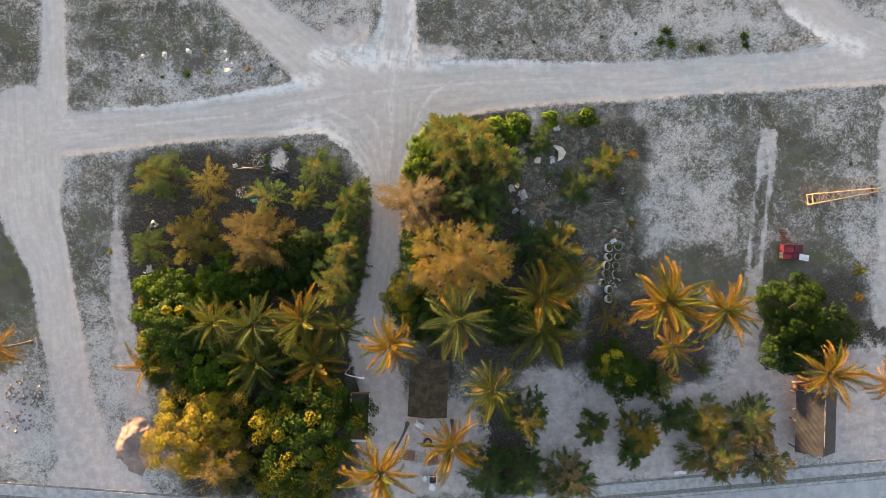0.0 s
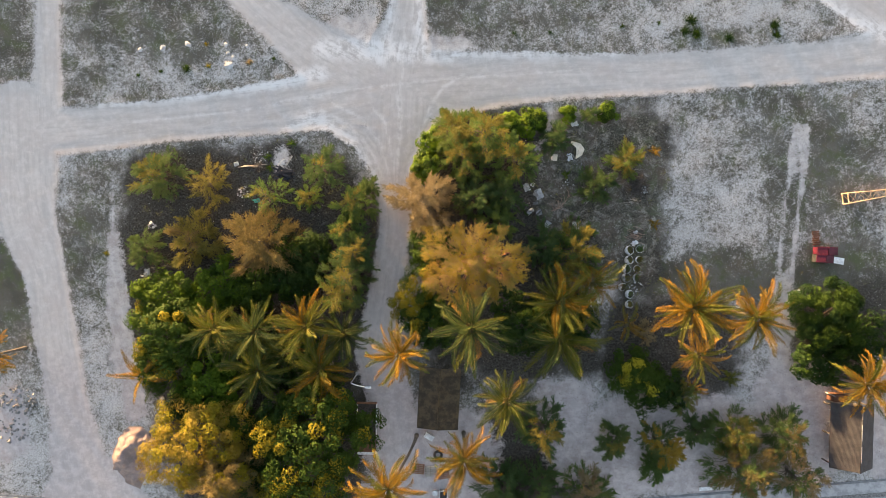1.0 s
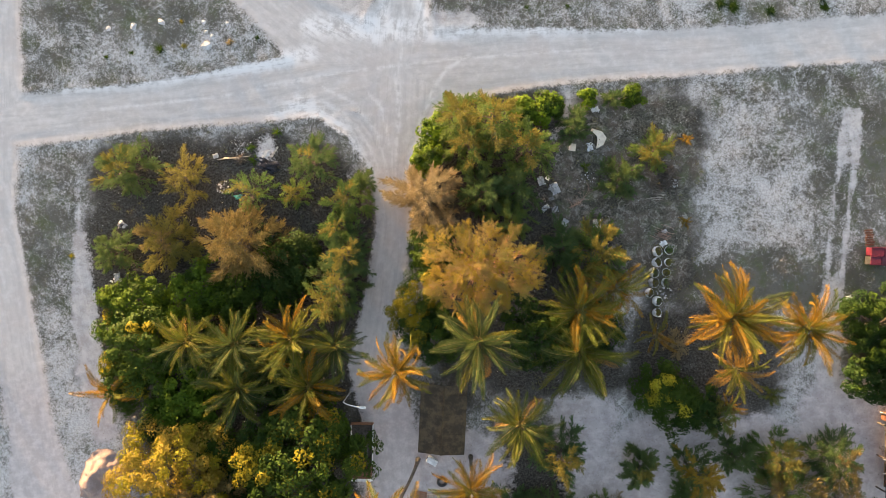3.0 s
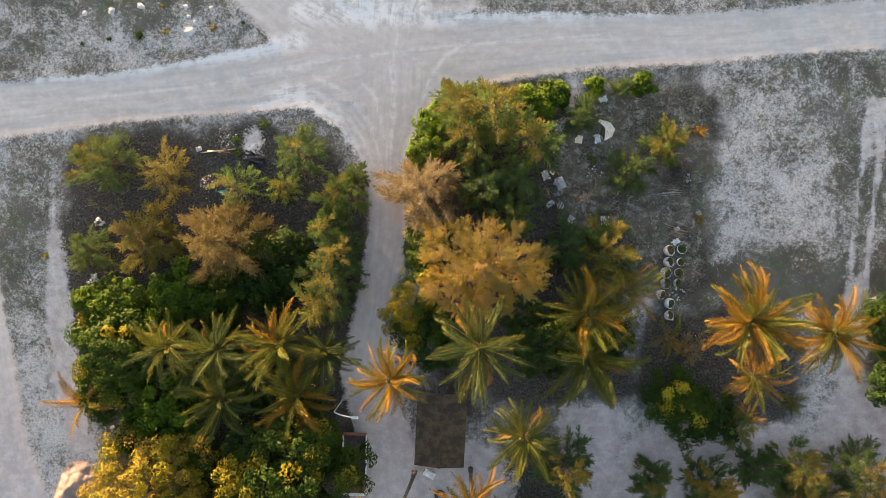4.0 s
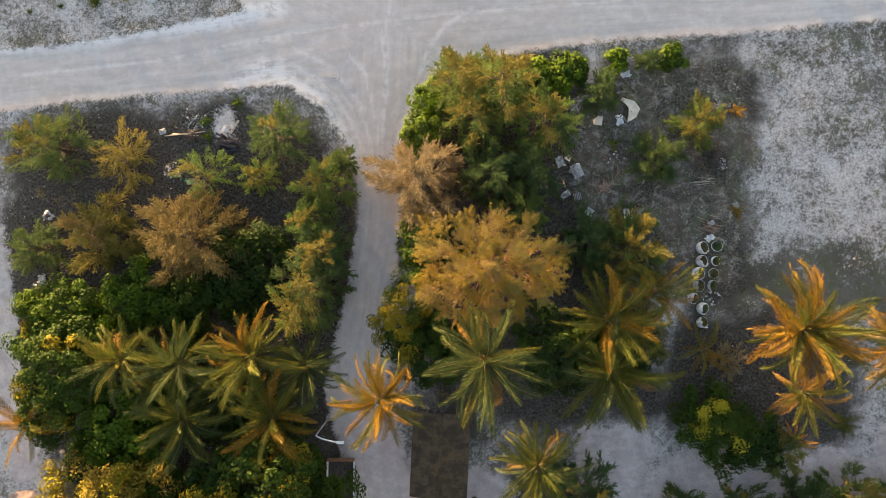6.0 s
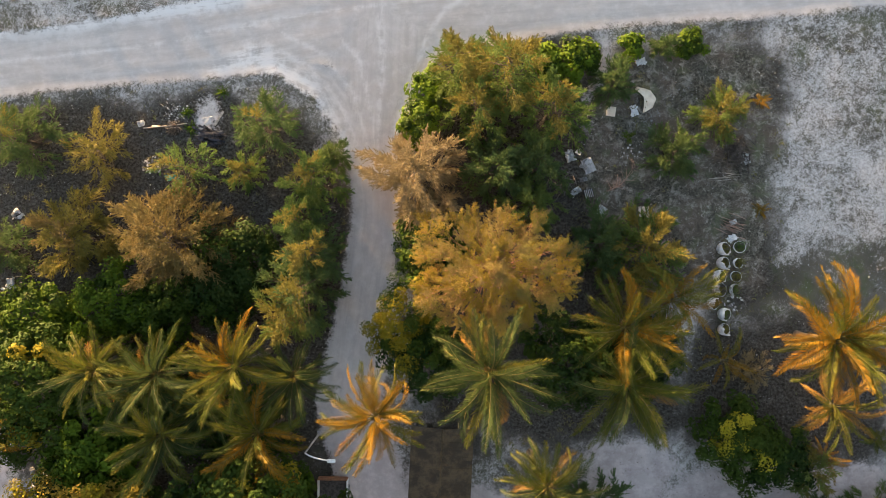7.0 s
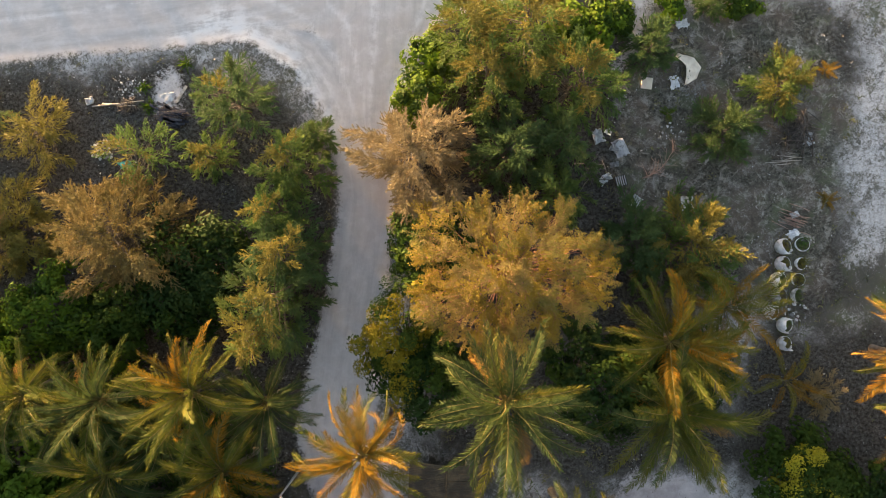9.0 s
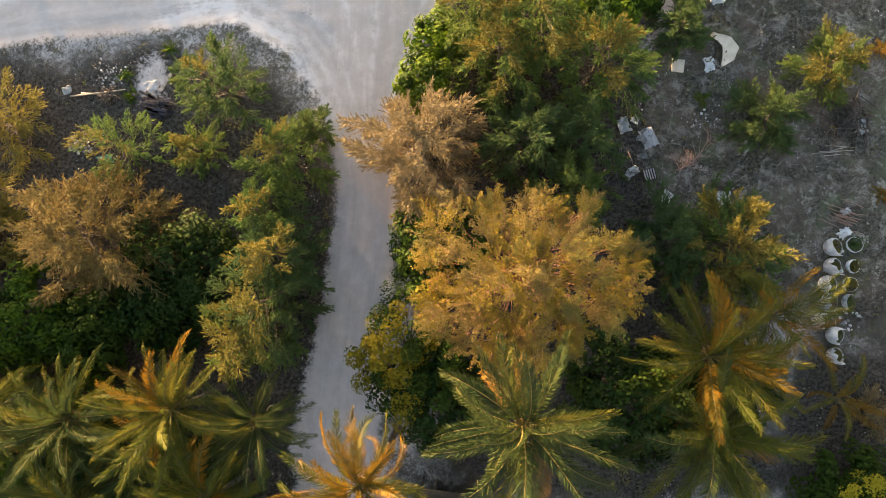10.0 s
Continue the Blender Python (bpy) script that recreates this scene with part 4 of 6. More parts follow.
# she-oaks of the sandy yard
casuarina(16.00, -18.90, 4.4, 1.90, CAS_DARK, "dark casuarina standing on pale sand", 41, tip=CAS_GOLD, tip_from=0.72, sparse=1.7)
casuarina(20.60, -19.00, 6.0, 2.20, CAS_DARK, "casuarina with an orange-gold crown on sand", 42, tip=LEAF_OCHRE, tip_from=0.35, sparse=1.7)
casuarina(20.58, -21.63, 2.6, 1.8, CAS_GREEN, "low green casuarina on sand", 49, sparse=1.6)
casuarina(24.44, -18.05, 3.6, 1.9, CAS_DARK, "thin dark casuarina on sand", 43, sparse=1.4)
casuarina(28.00, -18.10, 4.4, 2.4, CAS_GREEN, L_GOLD, 44, tip=CAS_GOLD, sparse=1.25)
casuarina(32.70, -18.10, 4.6, 2.6, CAS_DARK, "open dark casuarina on sand", 45, tip=CAS_AMBER, tip_from=0.75, sparse=1.25)
casuarina(28.60, -21.40, 5.4, 3.4, CAS_GREEN, "thin brownish casuarina by the kerb", 46, tip=CAS_AMBER)
casuarina(33.90, -22.30, 4.6, 2.9, CAS_DARK, "half-bare casuarina by the kerb", 47, tip=CAS_BROWN, bare=0.2, sparse=0.8)
casuarina(9.08, -17.40, 6.0, 2.8, CAS_DARK, "dark casuarina with dull gold tips behind a palm", 48, tip=CAS_GOLD, tip_from=0.62)
casuarina(5.19, -23.35, 5.0, 3.0, CAS_DARK, L_DARK, 50)
casuarina(8.66, -23.47, 5.2, 2.7, CAS_DARK, L_DARK, 51, tip=CAS_GREEN, tip_from=0.8)
casuarina(13.57, -23.95, 5.0, 3.0, CAS_GREEN, L_GOLD, 52, tip=CAS_BROWN)
casuarina(22.98, -14.71, 3.0, 1.7, CAS_GREEN, L_GOLD, 53, tip=CAS_GOLD, sparse=0.7)
casuarina(19.61, -8.30, 2.0, 1.5, CAS_BROWN, "half-bare grey shrub beside the tubs", 54, bare=0.5, sparse=0.6)

# leafy trees and bushes
YT = "leafy green tree with yellow-green young leaves"
DB = "dense deep green bush under the palms"
broadleaf(-27.33, -4.94, 3.0, 2.7, LEAF_BRIGHT, LEAF_GREEN, "round bright green leafy tree", 61, per=130, size=0.13)
broadleaf(-26.72, -8.47, 5.6, 2.9, LEAF_GREEN, LEAF_YELLOW, YT, 62, per=115, size=0.13, tip_share=0.12)
broadleaf(-28.58, -11.53, 3.8, 1.8, LEAF_GREEN, LEAF_YELLOW, YT, 63, tip_share=0.2)
broadleaf(-29.64, -6.59, 2.4, 1.4, LEAF_BRIGHT, LEAF_YELLOW, "pale yellow-green bush at the plot's edge", 64)
broadleaf(-22.33, -3.77, 3.4, 2.5, LEAF_BRIGHT, LEAF_GREEN, "bright green leafy bush in the grove", 65)
broadleaf(-19.26, -4.25, 3.0, 2.1, LEAF_GREEN, LEAF_BRIGHT, "green leafy bush in the grove", 66)
broadleaf(-14.01, -1.15, 3.0, 2.7, LEAF_DEEP, LEAF_GREEN, "green leafy tree in the grove", 67, tip_share=0.15)
broadleaf(-15.86, -3.21, 2.6, 2.0, LEAF_DEEP, LEAF_GREEN, DB, 68)
broadleaf(-23.25, -13.03, 3.8, 2.8, LEAF_BRIGHT, LEAF_FRESH, "pale green leafy tree with broad leaves", 69, size=0.16)
broadleaf(-20.85, -16.76, 4.2, 1.7, LEAF_GREEN, LEAF_YELLOW, "small tree with a yellow-green crown", 70, tip_share=0.6)
broadleaf(-23.75, -18.80, 6.6, 4.4, LEAF_OCHRE, LEAF_YELLOW, "broad ochre-yellow leafy tree beside the sand road", 71, per=170, tip_share=0.5, size=0.105)
broadleaf(-12.60, -18.75, 7.4, 5.2, LEAF_GREEN, LEAF_YELLOW, "broad green tree with yellow young leaves", 72, per=125, tip_share=0.28, size=0.14)
broadleaf(-10.27, -16.14, 4.4, 2.3, LEAF_GREEN, LEAF_BRIGHT, "green tree overhanging the lorry", 73)
broadleaf(-16.27, -17.23, 4.8, 2.8, LEAF_GREEN, LEAF_DEEP, "green leafy tree in the grove", 74)
broadleaf(-14.29, -24.56, 5.4, 3.6, LEAF_GREEN, LEAF_YELLOW, YT, 75, tip_share=0.5)
broadleaf(-19.64, -21.38, 3.0, 3.0, LEAF_DEEP, LEAF_GREEN, DB, 76, per=80)
broadleaf(-3.15, -5.10, 5.0, 2.3, LEAF_GREEN, LEAF_YELLOW, "leafy tree with yellow leaves beside the lane", 77, tip_share=0.5, per=230, size=0.08)
broadleaf(-1.74, -7.25, 4.0, 2.2, LEAF_DEEP, LEAF_GREEN, DB, 78)
broadleaf(-1.58, -0.16, 3.4, 2.2, LEAF_GREEN, LEAF_BRIGHT, "green leafy bush beside the lane", 79)
broadleaf(-2.27, 7.88, 3.2, 1.1, LEAF_FRESH, LEAF_GREEN, "bright green shrub at the lane's corner", 80)
broadleaf(-1.59, 10.47, 1.8, 1.1, LEAF_FRESH, LEAF_GREEN, "bright green shrub at the crossing", 93)
broadleaf(7.09, -7.18, 4.6, 2.7, LEAF_DEEP, LEAF_GREEN, "dark green leafy tree behind a palm", 81, per=130)
broadleaf(7.75, 12.40, 0.95, 1.15, LEAF_FRESH, LEAF_GREEN, "bright green low bush at the road's edge", 82)
broadleaf(6.05, 12.60, 0.95, 0.9, LEAF_FRESH, LEAF_GREEN, "bright green low bush at the road's edge", 83)
broadleaf(8.95, 12.75, 0.85, 0.7, LEAF_FRESH, LEAF_GREEN, "bright green low bush at the road's edge", 84)
broadleaf(15.75, 13.50, 0.7, 0.7, LEAF_FRESH, LEAF_GREEN, "bright green low bush at the clearing's edge", 85)
broadleaf(11.95, 13.4, 0.7, 0.5, LEAF_FRESH, LEAF_GREEN, "bright green low bush at the clearing's edge", 86)
broadleaf(18.37, -12.56, 2.5, 2.5, LEAF_GREEN, FLOWER_YELLOW, "low open green tree with yellow flowers at the yard", 87, tip_share=0.14)
broadleaf(18.21, -12.05, 3.4, 1.3, LEAF_GREEN, FLOWER_YELLOW, "yellow-flowered bush rising through a low tree", 99, tip_share=0.4, size=0.07, per=200)
broadleaf(21.08, -14.05, 1.9, 1.8, LEAF_DEEP, LEAF_GREEN, "low dark green bush at the yard", 88)
broadleaf(36.51, -6.76, 4.0, 3.2, LEAF_DEEP, LEAF_GREEN, "dense narrow-leaved green tree by the red boxes", 89, slim=0.16, size=0.26, per=115, tip_share=0.50)
broadleaf(36.62, -11.2, 2.2, 2.3, LEAF_DEEP, LEAF_GREEN, "dark green bush beside the long hut", 90)
broadleaf(41.43, -9.1, 1.6, 2.5, LEAF_DEEP, LEAF_GREEN, "low dark green scrub beside a leafy tree", 92, per=70)
broadleaf(11.21, -7.35, 2.6, 2.6, LEAF_DEEP, LEAF_GREEN, DB, 91)
broadleaf(-20.95, -9.72, 2.2, 3.6, LEAF_DEEP, LEAF_GREEN, DB, 94, per=80)
broadleaf(-15.06, -12.09, 2.2, 3.6, LEAF_DEEP, LEAF_GREEN, DB, 95, per=80)
broadleaf(-26.34, -15.67, 1.6, 1.6, LEAF_DEEP, LEAF_GREEN, DB, 96)
spray_tree(2.20, -1.40, 9.6, 5.1, 4.0, LEAF_TAN, LEAF_OCHRE, CAS_GOLD, "wide tree with golden-brown sprays of small leaves", 98)

# coconut palms
GP = "coconut palm with golden sunlit fronds"
palm(-4.32, -9.20, 8.40, 2.9, "gold", "coconut palm with golden fronds over the lane", 101, second="green", share=0.3, dry=0.14)
palm(1.80, -6.74, 9.00, 3.5, "dark", "coconut palm with long dark green fronds", 102, second="green", share=0.1)
palm(5.21, -13.67, 6.80, 3.0, "green", "coconut palm with green-gold fronds beside the hut", 103, second="dark", share=0.4, dry=0.03)
palm(-5.21, -20.66, 9.00, 3.5, "gold", "leaning coconut palm with golden fronds", 104, foot=(-3.24, -18.9), second="green", share=0.2)
palm(1.36, -19.13, 6.20, 3.1, "gold", "coconut palm with golden fronds by stacked pallets", 105, second="green", share=0.4, dry=0.15)
palm(22.51, -5.48, 4.90, 3.95, "gold", "large coconut palm with spread golden fronds", 106, second="green", share=0.42, dry=0.14, n=46)
palm(27.24, -6.04, 7.00, 3.05, "gold", GP, 107, second="green", share=0.42, dry=0.14, n=44)
palm(24.02, -10.27, 2.20, 2.6, "dry", "low palm with dry orange fronds", 108, second="green", share=0.5, nuts=False, n=26)
palm(23.94, -13.75, 1.20, 1.5, "green", "low young palm with yellowish fronds", 109, second="gold", share=0.5, nuts=False, n=12)
palm(-13.15, -7.13, 5.20, 3.3, "green", "coconut palm with a few sunlit fronds in the grove", 110, second="gold", share=0.25)
palm(-18.05, -7.70, 4.60, 3.1, "green", "coconut palm with green fronds in the grove", 111, second="dark", share=0.3)
palm(-21.92, -7.48, 4.60, 2.8, "green", "coconut palm with green fronds in the grove", 112, second="dark", share=0.3)
palm(-10.01, -8.07, 3.60, 2.7, "dark", "shaded coconut palm with dark fronds", 113)
palm(-12.04, -11.35, 4.20, 3.3, "green", "coconut palm with yellow-green fronds in the grove", 114, second="gold", share=0.3)
palm(-17.90, -11.45, 4.20, 3.1, "green", "coconut palm with green fronds in the grove", 115, second="dark", share=0.4)
palm(-20.40, -8.76, 3.40, 2.6, "dark", "shaded coconut palm with dark fronds", 116)
palm(-15.64, -9.94, 3.20, 2.8, "dark", "shaded coconut palm with dark fronds", 117)
palm(-29.13, -12.19, 3.20, 2.6, "gold", "low coconut palm with golden fronds at the plot's edge", 118, nuts=False, n=16, second="green", share=0.3)
palm(10.30, -4.95, 4.20, 3.5, "green", "coconut palm with green fronds above the bushes", 119, second="gold", share=0.18, n=36)
palm(13.60, -3.40, 2.80, 3.1, "green", "young palm with bright arching fronds", 120, second="gold", share=0.45, nuts=False, n=22)
palm(10.5, -8.53, 3.20, 4.1, "green", "young palm with drooping green fronds", 121, second="dark", share=0.3, nuts=False, n=36)
palm(12.10, -5.60, 3.40, 2.6, "green", "young palm with gold-tipped fronds above bushes", 126, second="gold", share=0.3, nuts=False, n=20)
palm(17.53, -7.48, 1.20, 2.0, "gold", "low young palm with yellow-brown fronds", 122, nuts=False, n=10, second="green", share=0.4)
palm(38.13, -12.41, 5.40, 3.2, "gold", "coconut palm with wind-combed golden fronds by the long hut", 123, second="green", share=0.3, dry=0.14)
palm(45.14, -13.86, 4.00, 2.4, "gold", GP, 124, second="dry", share=0.3)
palm(-43.30, -10.13, 4.50, 2.6, "gold", "coconut palm with orange sunlit fronds by the hut", 125, second="dry", share=0.4)

# seedlings
rosette(20.61, 9.73, 0.7, "gold", "small orange palm seedling on bare earth", 131)
rosette(20.56, 2.36, 0.62, "gold", "small orange palm seedling on bare earth", 132)
rosette(28.15, -12.98, 1.15, "green", "green palm seedling on pale sand", 133)
rosette(11.74, 7.37, 0.55, "fresh", "small green palm seedling in the clearing", 134)

rosette(44.94, -2.68, 1.05, "green", "small yellow-green palm seedling on bare turf", 135)
rosette(44.95, -5.51, 0.7, "gold", "small orange palm seedling on bare turf", 136)

# ---- huts, lorry, crane boom and yard things ----
def corrugated(w, l, wave=0.09, amp=0.009):
    """A corrugated sheet, w across its ribs and l along them, with thickness."""
    n = max(8, int(w / wave * 4))
    xs = np.linspace(-w / 2, w / 2, n + 1)
    zs = np.sin(xs / wave * 2 * np.pi) * amp
    top = np.stack([np.stack([xs, np.full(n + 1, s * l / 2), zs], 1) for s in (-1, 1)])
    v = np.concatenate([top.reshape(-1, 3), top.reshape(-1, 3) - [0, 0, 0.008]])
    k = np.arange(n)
    a = np.stack([k, k + 1, k + n + 2, k + n + 1], 1)
    b = a[:, ::-1] + 2 * (n + 1)
    return v, np.concatenate([a, b])


def hut(x, y, rz, w, l, eave, rise, sheets, left_mat, right_mat, label, white_ends=False):
    """A gabled shed: posts, plank walls, a roof of overlapping sheets."""
    g = np.random.default_rng(int(abs(x * 10)))
    h = thing("shed", label, "shed", x, y, height(x, y) - 0.03, rz)
    hw = w / 2
    for sx in (-1, 1):
        for sy in (-1, 0, 1):
            part("post", box(0.12, 0.12, eave, sx * (hw - 0.25), sy * (l / 2 - 0.3), 0, 0.01), WOOD_DARK, h)
        part("side_wall", box(0.05, l - 0.6, eave - 0.15, sx * (hw - 0.95), 0, 0.02, 0.005), WOOD_DARK, h)
    for sy in (-1, 1):
        bm = bmesh.new()
        add_box(bm, 0, sy * (l / 2 - 1.15), 0.02, w - 1.98, 0.05, eave - 0.1, 0.005)
        a = [bm.verts.new((s * (hw - 0.3), sy * (l / 2 - 1.15) + d, eave - 0.05)) for s in (-1, 1) for d in (-0.02, 0.02)]
        b = [bm.verts.new((0, sy * (l / 2 - 1.15) + d, eave + rise - 0.12)) for d in (-0.02, 0.02)]
        for f in ((a[0], a[2], b[0]), (a[1], b[1], a[3]), (a[0], b[0], b[1], a[1]), (a[2], a[3], b[1], b[0]), (a[0], a[1], a[3], a[2])):
            bm.faces.new(f)
        part("gable_wall", bm, WOOD_DARK, h)
    ang = math.atan2(rise, hw)
    slope = math.hypot(hw, rise) + 0.06
    step = l / sheets
    for sx, mat in ((-1, left_mat), (1, right_mat)):
        v, q = corrugated(step + 0.08, slope)
        me = mesh_np("roof_sheet", v, q, mats=[mat], smooth=True)
        for i in range(sheets):
            cy = -l / 2 + step * (i + 0.5)
            m = Matrix.Translation((sx * hw / 2, cy, eave + rise / 2 + (0.012 if i % 2 else 0.0) + g.normal(0, 0.004))) @ Matrix.Rotation(sx * ang, 4, "Y") @ Matrix.Rotation(radians(90), 4, "Z") @ Matrix.Rotation(g.normal(0, 0.006), 4, "X")
            hang("roof_sheet", me, h, m)
    s = Soup()
    s.tube([[0, -l / 2 - 0.05, eave + rise + 0.02], [0, 0, eave + rise + 0.03], [0, l / 2 + 0.05, eave + rise + 0.02]], 0.06, 6)
    hang("ridge_cap", s.mesh("ridge_cap", [right_mat], True), h, None, "rounded ridge capping")
    if white_ends:
        for i in range(5):
            cy = -l / 2 + 0.8 + i * (l - 1.5) / 4
            part("rafter_end", box(0.34, 0.08, 0.08, -hw - 0.06, cy, eave - 0.12, 0.01), CONCRETE, h, "white painted rafter end")
        for cy, ln in ((1.2, 0.5), (0.4, 0.9), (-1.4, 1.6), (2.3, 0.6)):
            part("ridge_strip", box(0.06, ln, 0.03, 0.0, cy, eave + rise + 0.07, 0.008), CONCRETE, h, "peeling white ridge strip")
    return h


hut(-0.96, -14.60, -3.0, 3.95, 5.9, 2.3, 0.45, 7, TIN_BROWN, TIN_BROWN, "low brown shed with a rusted sheet roof beside the lane")
east_hut = hut(39.40, -18.33, -1.5, 4.2, 6.3, 1.6, 1.4, 7, TIN_GREY, TIN_DARK, "long shed with a brown and slate sheet roof on sand", True)
bm = box(1.4, 0.7, 1.2, -0.9, 3.5, 0.05, 0.02)
part("porch", bm, RUST, east_hut, "maroon porch at the shed's end")
part("door_post", box(0.07, 0.07, 1.5, -1.7, 3.8, 0.05, 0.01), CONCRETE, east_hut, "white door post")


def lorry(x, y, rz):
    t = thing("lorry", "old rusty flatbed lorry half hidden under a tree", "lorry", x, y, height(x, y), rz)
    for sx in (-1, 1):
        for yy in (-1.7, 1.5):
            s = Soup().tube([[sx * 0.72, yy, 0.38], [sx * 0.95, yy, 0.38]], 0.38, 14)
            w = hang("wheel", s.mesh("wheel", [BLACK], False), t)
            s = Soup().tube([[sx * 0.94, yy, 0.38], [sx * 0.965, yy, 0.38]], 0.2, 10)
            hang("rim", s.mesh("rim", [WHITE_PAINT], False), w, None, "chalky white rim")
    part("chassis", box(0.9, 4.9, 0.2, 0, 0, 0.5), RUST, t)
    part("bed_floor", box(1.9, 3.5, 0.08, 0, 0.75, 0.75), WOOD_DARK, t, "dark plank bed")
    for sx in (-1, 1):
        part("side_board", box(0.06, 3.5, 0.5, sx * 0.96, 0.75, 0.80), WHITE_PAINT, t, "flaking white side board")
    part("tail_board", box(1.98, 0.09, 0.55, 0, 2.54, 0.80), WOOD_RED, t, "red-brown tail board")
    part("head_board", box(1.9, 0.08, 0.75, 0, -1.02, 0.80), WOOD_DARK, t)
    bm = box(1.86, 1.0, 1.05, 0, -1.62, 0.7, 0.08)
    cab = part("cab", bm, RUST, t, "rust-brown cab roof")
    part("windscreen", box(1.6, 0.04, 0.45, 0, -2.14, 1.15, 0.01), GLASS_DARK, cab, "dusty dark windscreen")
    part("bonnet", box(1.8, 0.42, 0.6, 0, -2.36, 0.62, 0.06), WHITE_PAINT, t, "white front panel")
    part("bumper", box(1.95, 0.14, 0.2, 0, -2.64, 0.45, 0.03), WHITE_PAINT, t, "white bumper")
    for sx in (-1, 1):
        s = Soup().tube([[sx * 0.68, -2.57, 0.88], [sx * 0.68, -2.62, 0.88]], 0.1, 10)
        hang("headlight", s.mesh("headlight", [GLASS_DARK]), t)
    return t


lorry(-8.16, -17.91, -1.0)


def street_lamp(x, y):
    t = thing("street_lamp", "white steel street lamp with a long curved arm", "street lamp", x, y, height(x, y) - 0.05)
    s = Soup().tube([[0, 0, 0], [0, 0, 2.0], [0, 0, 4.1]], [0.075, 0.06, 0.05], 8)
    hang("post", s.mesh("post", [CONCRETE], True), t, None, "grey steel post")
    u = np.linspace(0, 1, 9)
    arm = np.stack([0.02 + 1.5 * u ** 1.4, -0.32 * u, 4.05 + 0.42 * np.sin(u * 1.7)], 1)
    s = Soup().tube(arm, 0.05, 7)
    hang("arm", s.mesh("arm", [WHITE_PAINT], True), t, None, "white curved arm")
    bm = box(0.52, 0.2, 0.11, 1.68, -0.35, 4.38, 0.03)
    head = part("lamp_head", bm, WHITE_PAINT, t, "flat white lamp head")
    part("lens", box(0.36, 0.14, 0.03, 1.7, -0.35, 4.345, 0.005), GLASS_DARK, head)
    part("base_plate", box(0.34, 0.34, 0.05, 0, 0, 0.03), CONCRETE, t)
    return t


street_lamp(-9.24, -12.70)


def storage_box(x, y, rz, l, w, open_lid):
    t = thing("storage_box", "maroon steel box with one white lid leaf" if open_lid else "maroon steel box with a pitched two-leaf lid", "storage box", x, y, height(x, y), rz, group="maroon boxes on the turf")
    part("body", box(l - 0.1, w - 0.08, 0.75, 0, 0, 0.12, 0.02), BLACK if open_lid else RED_SHEET, t)
    for sx, mat in ((-1, RED_SHEET), (1, RED_SHEET)):
        me = bm_mesh("lid", box(l / 2 - 0.03, w, 0.04, 0, 0, 0, 0.01), mat)
        lid = hang("lid", me, t, Matrix.Translation((sx * l / 4, 0, 0.96)) @ Matrix.Rotation(sx * 0.18, 4, "Y"))
        for sy in (-1, 1):
            part("lid_rib", box(l / 2 - 0.08, 0.05, 0.03, 0, sy * (w / 2 - 0.06), 0.04, 0.005), RED_SHEET, lid)
    if open_lid:
        me = bm_mesh("side_leaf", box(1.15, w * 0.8, 0.04, 0, 0, 0, 0.01), WHITE_PAINT)
        hang("side_leaf", me, t, Matrix.Translation((l / 2 + 0.55, -0.12, 0.8)) @ Matrix.Rotation(0.15, 4, "Y") @ Matrix.Rotation(-0.12, 4, "Z"), "white sheet leaf")
    for sx in (-1, 1):
        for sy in (-1, 1):
            part("foot", box(0.1, 0.1, 0.14, sx * (l / 2 - 0.15), sy * (w / 2 - 0.12), 0, 0.01), BLACK, t)
    return t


storage_box(37.39, -0.28, -2, 2.05, 0.8, False)
storage_box(37.15, -1.05, -3, 1.75, 0.8, True)


def crane_boom():
    (x0, y0), (x1, y1) = (39.29, 4.91), (46.96, 5.99)
    L, rz = math.hypot(x1 - x0, y1 - y0), math.degrees(math.atan2(y1 - y0, x1 - x0))
    t = thing("crane_boom", "orange-yellow lattice crane boom lying on the turf", "crane boom", x0, y0, max(height(x0, y0), height(x1, y1)) + 0.12, rz)
    at = lambda u, sy, sz: np.array([u * L, sy * (0.52 - 0.36 * u), 0.10 + sz * (0.85 - 0.55 * u)])
    for sy in (-1, 1):
        for sz in (0, 1):
            s = Soup().tube([at(0, sy, sz), at(0.5, sy, sz), at(1, sy, sz)], 0.036, 7)
            hang("chord", s.mesh("chord", [YELLOW_STEEL], True), t)
    n = 10
    for i in range(n):
        u0, u1 = i / n, (i + 1) / n
        flip = 1 if i % 2 else -1
        bars = [(at(u0, -flip, 1), at(u1, flip, 1)), (at(u0, -flip, 0), at(u1, flip, 0)), (at(u0, 1, i % 2), at(u1, 1, 1 - i % 2)), (at(u0, -1, i % 2), at(u1, -1, 1 - i % 2)), (at(u0, -1, 1), at(u0, 1, 1))]
        for a, b in bars:
            s = Soup().tube([a, (a + b) / 2, b], 0.022, 5)
            hang("brace", s.mesh("brace", [YELLOW_STEEL], True), t)
    for sy in (-1, 1):
        part("end_post", box(0.09, 0.09, 0.95, 0.0, sy * 0.52, 0.06, 0.01), YELLOW_STEEL, t)
    for sz in (0.06, 0.93):
        part("end_bar", box(0.088, 1.1, 0.09, 0.0, 0, sz, 0.01), YELLOW_STEEL, t)
    s = Soup().tube([[L - 0.1, 0, 0.35], [L + 1.2, 0.2, 0.1], [L + 4.0, 0.6, -0.06]], 0.025, 5)
    hang("rope", s.mesh("rope", [TEAL], True), t, None, "teal rope from the tip")
    for u in (0.1, 0.9):
        part("sleeper", box(0.25, 1.2, 0.24, u * L, 0, -0.16, 0.02), WOOD_DARK, t)


crane_boom()


